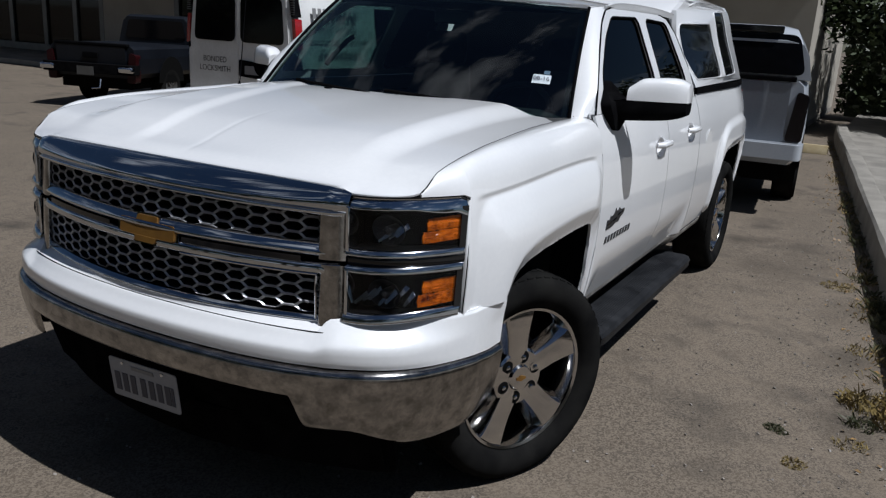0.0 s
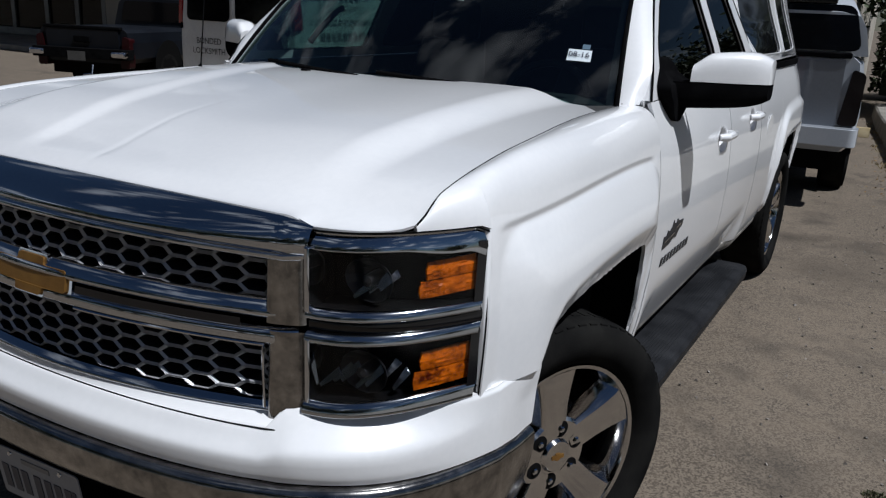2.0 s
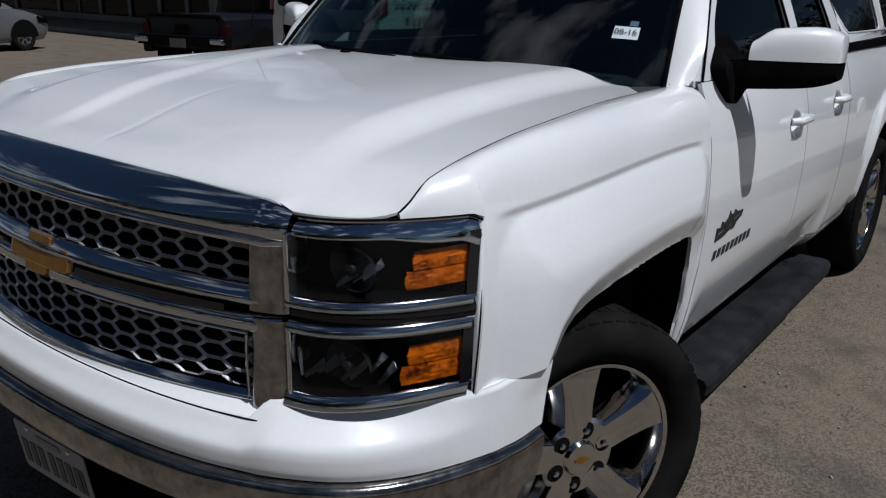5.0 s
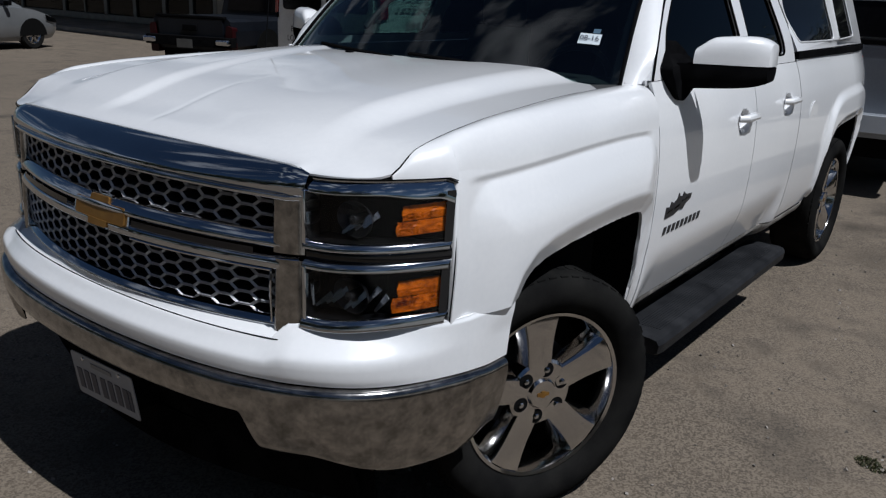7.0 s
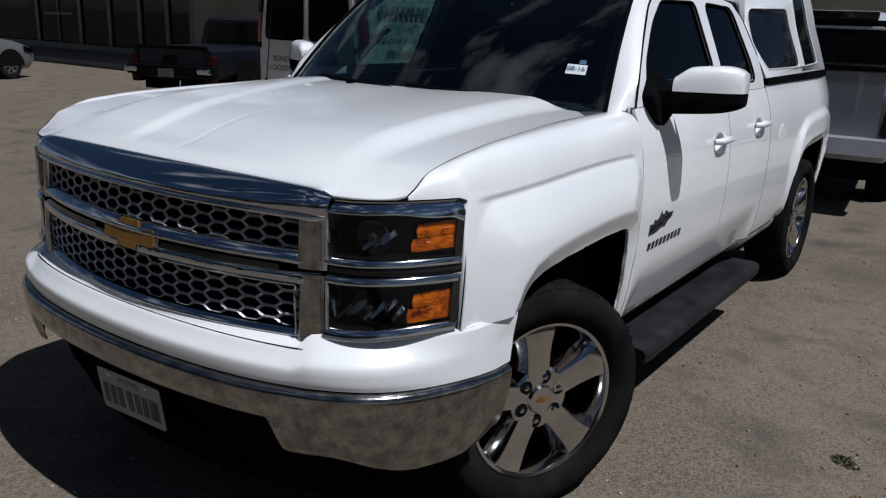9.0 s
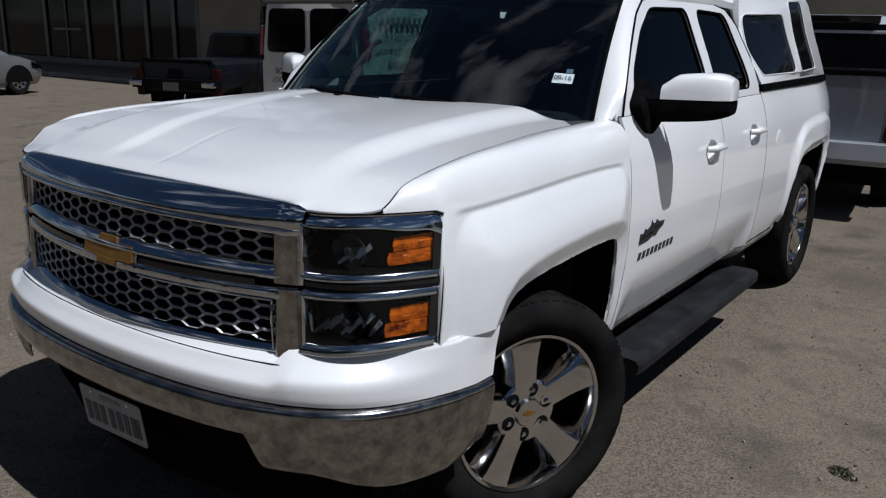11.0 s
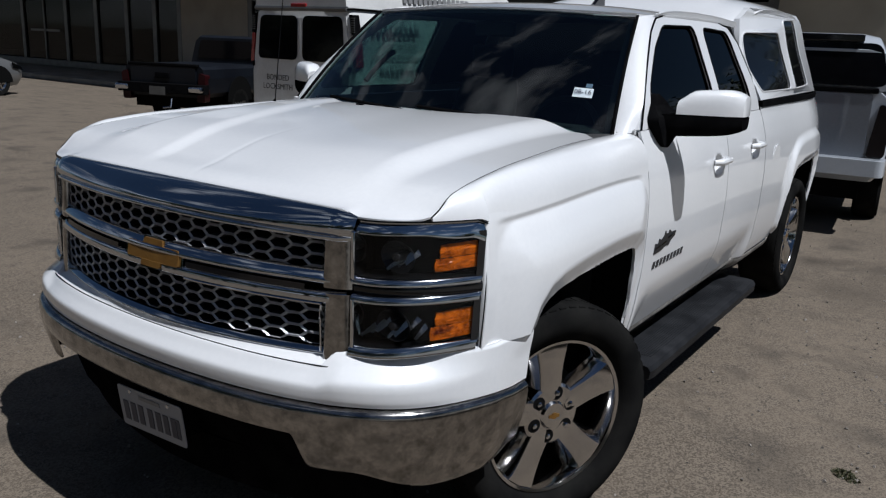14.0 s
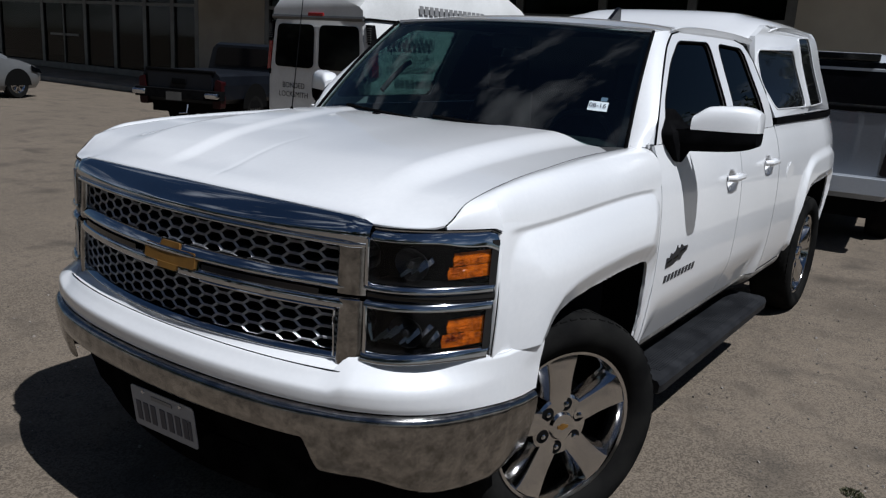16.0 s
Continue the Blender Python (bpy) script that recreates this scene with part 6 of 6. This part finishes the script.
def tree_meshes(seed, height, spread, leaves):
    rnd = random.Random(seed)
    wood = bmesh.new()
    tips = []
    trunk = [Vector((0.12 * math.sin(i * 0.9 + seed), 0.10 * math.cos(i * 1.1 + seed), height * 0.55 * i / 6)) for i in range(7)]
    tube(trunk, [0.19 * height / 7 * (1 - 0.09 * i) for i in range(7)], 9, wood)
    for k in range(9):
        a = k * 2.4 + rnd.random()
        base = trunk[3 + k % 4]
        out = spread * (0.5 + 0.5 * rnd.random())
        rise = height * (0.18 + 0.32 * rnd.random())
        pts = [base + Vector((math.cos(a) * out * t, math.sin(a) * out * t, rise * t ** 0.8 - 0.1 * t * t)) for t in (0, 0.3, 0.6, 0.85, 1.0)]
        tube(pts, [0.07, 0.055, 0.04, 0.025, 0.012], 6, wood)
        tips += pts[1:]
    crown = bmesh.new()
    for k in range(leaves):
        c = rnd.choice(tips)
        p = c + Vector((rnd.gauss(0, 0.24), rnd.gauss(0, 0.24), rnd.gauss(0, 0.19))) * spread * 0.72
        s = rnd.uniform(0.05, 0.12)
        m = Matrix.Translation(p) @ Euler((rnd.uniform(-1, 1), rnd.uniform(-1, 1), rnd.uniform(0, 6.3))).to_matrix().to_4x4()
        v = [crown.verts.new(m @ Vector(q)) for q in ((-s * 0.5, 0, 0), (0, -s * 0.9, s * 0.2), (s * 0.5, 0, 0), (0, s * 1.1, s * 0.15))]
        crown.faces.new(v)
    return wood, crown


def tree(at, seed, height, spread, leaves=5000):
    e = root("tree", "broad dark-green tree beside the lot", "tree", at, seed * 40, group="trees round the lot")
    wood, crown = tree_meshes(seed, height, spread, leaves)
    part("trunk", wood, bark, e, "rough brown trunk")
    tagged(part("crown", crown, leaf, e, "dense dark-green leaves", sharp=180), kind="stuff")
    return e


t1 = tree((2.0, 17.6, 0.19), 1, 3.8, 2.1, 11000)
t3 = tree((-1.5, -13.0, 0.0), 3, 8.0, 3.6, 12000)
t2 = tree((6.4, 17.5, 0.19), 2, 3.8, 2.4, 9000)
for i, (x, y, a) in enumerate(((4.0, 22.0, 30), (10.5, 22, 80), (19.5, 17.0, 10), (20.5, 8.5, 60), (20.0, 0.0, 120), (21, -8.0, 200), (9.0, -13.5, 40), (4.0, -13.0, 150), (-6.5, -12.5, 10), (-11.5, -11.0, 95), (-16.5, -10.0, 300), (-21.5, -8.0, 20))):
    c = copy_thing(t3 if y < -9.9 else t2 if i % 2 else t1, pose(x, y, 0.19 if x > 3 else 0.0, 0, 0, a))


for i in range(9):
    copy_thing(t3, pose(-24 + 4.6 * i, -15.5 - 1.2 * (i % 2), 0.0, 0, 0, 70 * i) @ Matrix.Diagonal((1.25, 1.25, 0.9, 1)))


def tuft(bm, x, y, z, r, n, h, rnd):
    for _ in range(n):
        a, d = rnd.uniform(0, 6.28), r * math.sqrt(rnd.random())
        px, py = x + d * math.cos(a), y + d * math.sin(a)
        lean = Vector((rnd.gauss(0, 0.5), rnd.gauss(0, 0.5), 1.0)).normalized()
        hh = h * rnd.uniform(0.4, 1.1)
        side = Vector((math.cos(a * 3), math.sin(a * 3), 0)) * 0.0035
        p = Vector((px, py, z))
        v = [bm.verts.new(p - side), bm.verts.new(p + side), bm.verts.new(p + lean * hh * 0.6 + side * 0.6), bm.verts.new(p + lean * hh + Vector((lean.x, lean.y, -0.4)) * hh * 0.3)]
        bm.faces.new(v)


hedge = bmesh.new()
hr = random.Random(11)
for k in range(26000):
    x = hr.uniform(0.6, 14.0)
    top = 2.1 + 0.5 * noise.noise((x * 0.8, 0, 0)) + 0.3 * noise.noise((x * 2.3, 5, 0))
    p = Vector((x, 21.0 + hr.gauss(0, 0.35), 0.15 + top * hr.random() ** 0.8))
    s = hr.uniform(0.06, 0.13)
    m = Matrix.Translation(p) @ Euler((hr.uniform(-1.2, 1.2), hr.uniform(-1.2, 1.2), hr.uniform(0, 6.3))).to_matrix().to_4x4()
    hedge.faces.new([hedge.verts.new(m @ Vector(q)) for q in ((-s * 0.5, 0, 0), (0, -s, 0), (s * 0.5, 0, 0), (0, s, 0))])
grid(lambda x, i: (x, (20.7, 20.8, 21.2, 21.3)[i], (0.1, 1.75, 1.75, 0.1)[i] + 0.2 * noise.noise((x, i, 2))), space(0.8, 13.8, 40), range(4), bm=hedge)
tagged(part("hedge", hedge, leaf, sharp=180), "dark-green overgrown hedge behind the raised lot", "hedge", kind="stuff")

rnd = random.Random(5)
dry, green = bmesh.new(), bmesh.new()
for k in range(60):
    y = rnd.uniform(2.0, 15.0)
    tuft(dry, kerb_x(y) - rnd.uniform(0.0, 0.16), y, 0.0, 0.07, 14, 0.06, rnd)
for k in range(46):
    y = rnd.uniform(1.5, 9.0)
    tuft(green, kerb_x(y) - rnd.uniform(-0.02, 0.10), y, 0.0, 0.07, 18, 0.09, rnd)
for x, y, r, n, h in ((2.17, 2.56, 0.14, 260, 0.08), (2.30, 2.40, 0.11, 180, 0.10), (1.88, 4.73, 0.13, 420, 0.022), (2.10, 3.35, 0.10, 80, 0.05), (1.92, 1.73, 0.055, 260, 0.014), (2.12, 2.05, 0.07, 90, 0.03)):
    tuft(dry, x, y, 0.0, r, n, h, rnd)
for x, y, r, n, h in ((2.19, 4.31, 0.12, 260, 0.09), (2.24, 3.9, 0.12, 200, 0.09), (1.80, 2.03, 0.045, 300, 0.014), (1.84, 2.00, 0.03, 120, 0.012), (2.15, 2.30, 0.08, 120, 0.05)):
    tuft(green, x, y, 0.0, r, n, h, rnd)
tagged(part("dry_grass", dry, dry_grass, sharp=180), "dry yellow grass at the foot of the kerb", "grass", kind="stuff")
tagged(part("weeds", green, green_weed, sharp=180), "low green weeds at the foot of the kerb", "weeds", kind="stuff")

# loose stones and leaf litter
grit = bmesh.new()
for k in range(2600):
    x, y = rnd.uniform(-3.2, 2.6), rnd.uniform(-1.2, 6.5)
    if rnd.random() < 0.35:
        y = rnd.uniform(0.5, 9.0)
        x = kerb_x(y) - abs(rnd.gauss(0, 0.35))
    s = 0.0015 + 0.006 * rnd.random() ** 2.5
    m = Matrix.Translation((x, y, s * 0.3)) @ Euler((rnd.random() * 6, rnd.random() * 6, rnd.random() * 6)).to_matrix().to_4x4() @ Matrix.Diagonal((s, s * rnd.uniform(0.6, 1), s * 0.6, 1))
    box(-1, 1, -1, 1, -1, 1, grit, m)
stone_mat = leaf_material("loose_stones", (0.08, 0.07, 0.06), (0.27, 0.24, 0.21))
tagged(part("loose_stones", grit, stone_mat, sharp=30), "small loose stones scattered on the lot", "stones", kind="stuff")
litter = bmesh.new()
for k in range(420):
    y = rnd.uniform(1.5, 12.0)
    x = kerb_x(y) - abs(rnd.gauss(0.02, 0.16))
    s = rnd.uniform(0.008, 0.022)
    m = Matrix.Translation((x, y, 0.006)) @ Euler((rnd.gauss(0, 0.4), rnd.gauss(0, 0.4), rnd.random() * 6)).to_matrix().to_4x4()
    litter.faces.new([litter.verts.new(m @ Vector(q)) for q in ((-s, 0, 0), (0, -s * 0.5, 0.003), (s, 0, 0), (0, s * 0.5, 0.004))])
tagged(part("leaf_litter", litter, leaf_material("fallen_leaves", (0.12, 0.07, 0.025), (0.28, 0.17, 0.06)), sharp=180), "brown fallen leaves along the kerb", "leaves", kind="stuff")
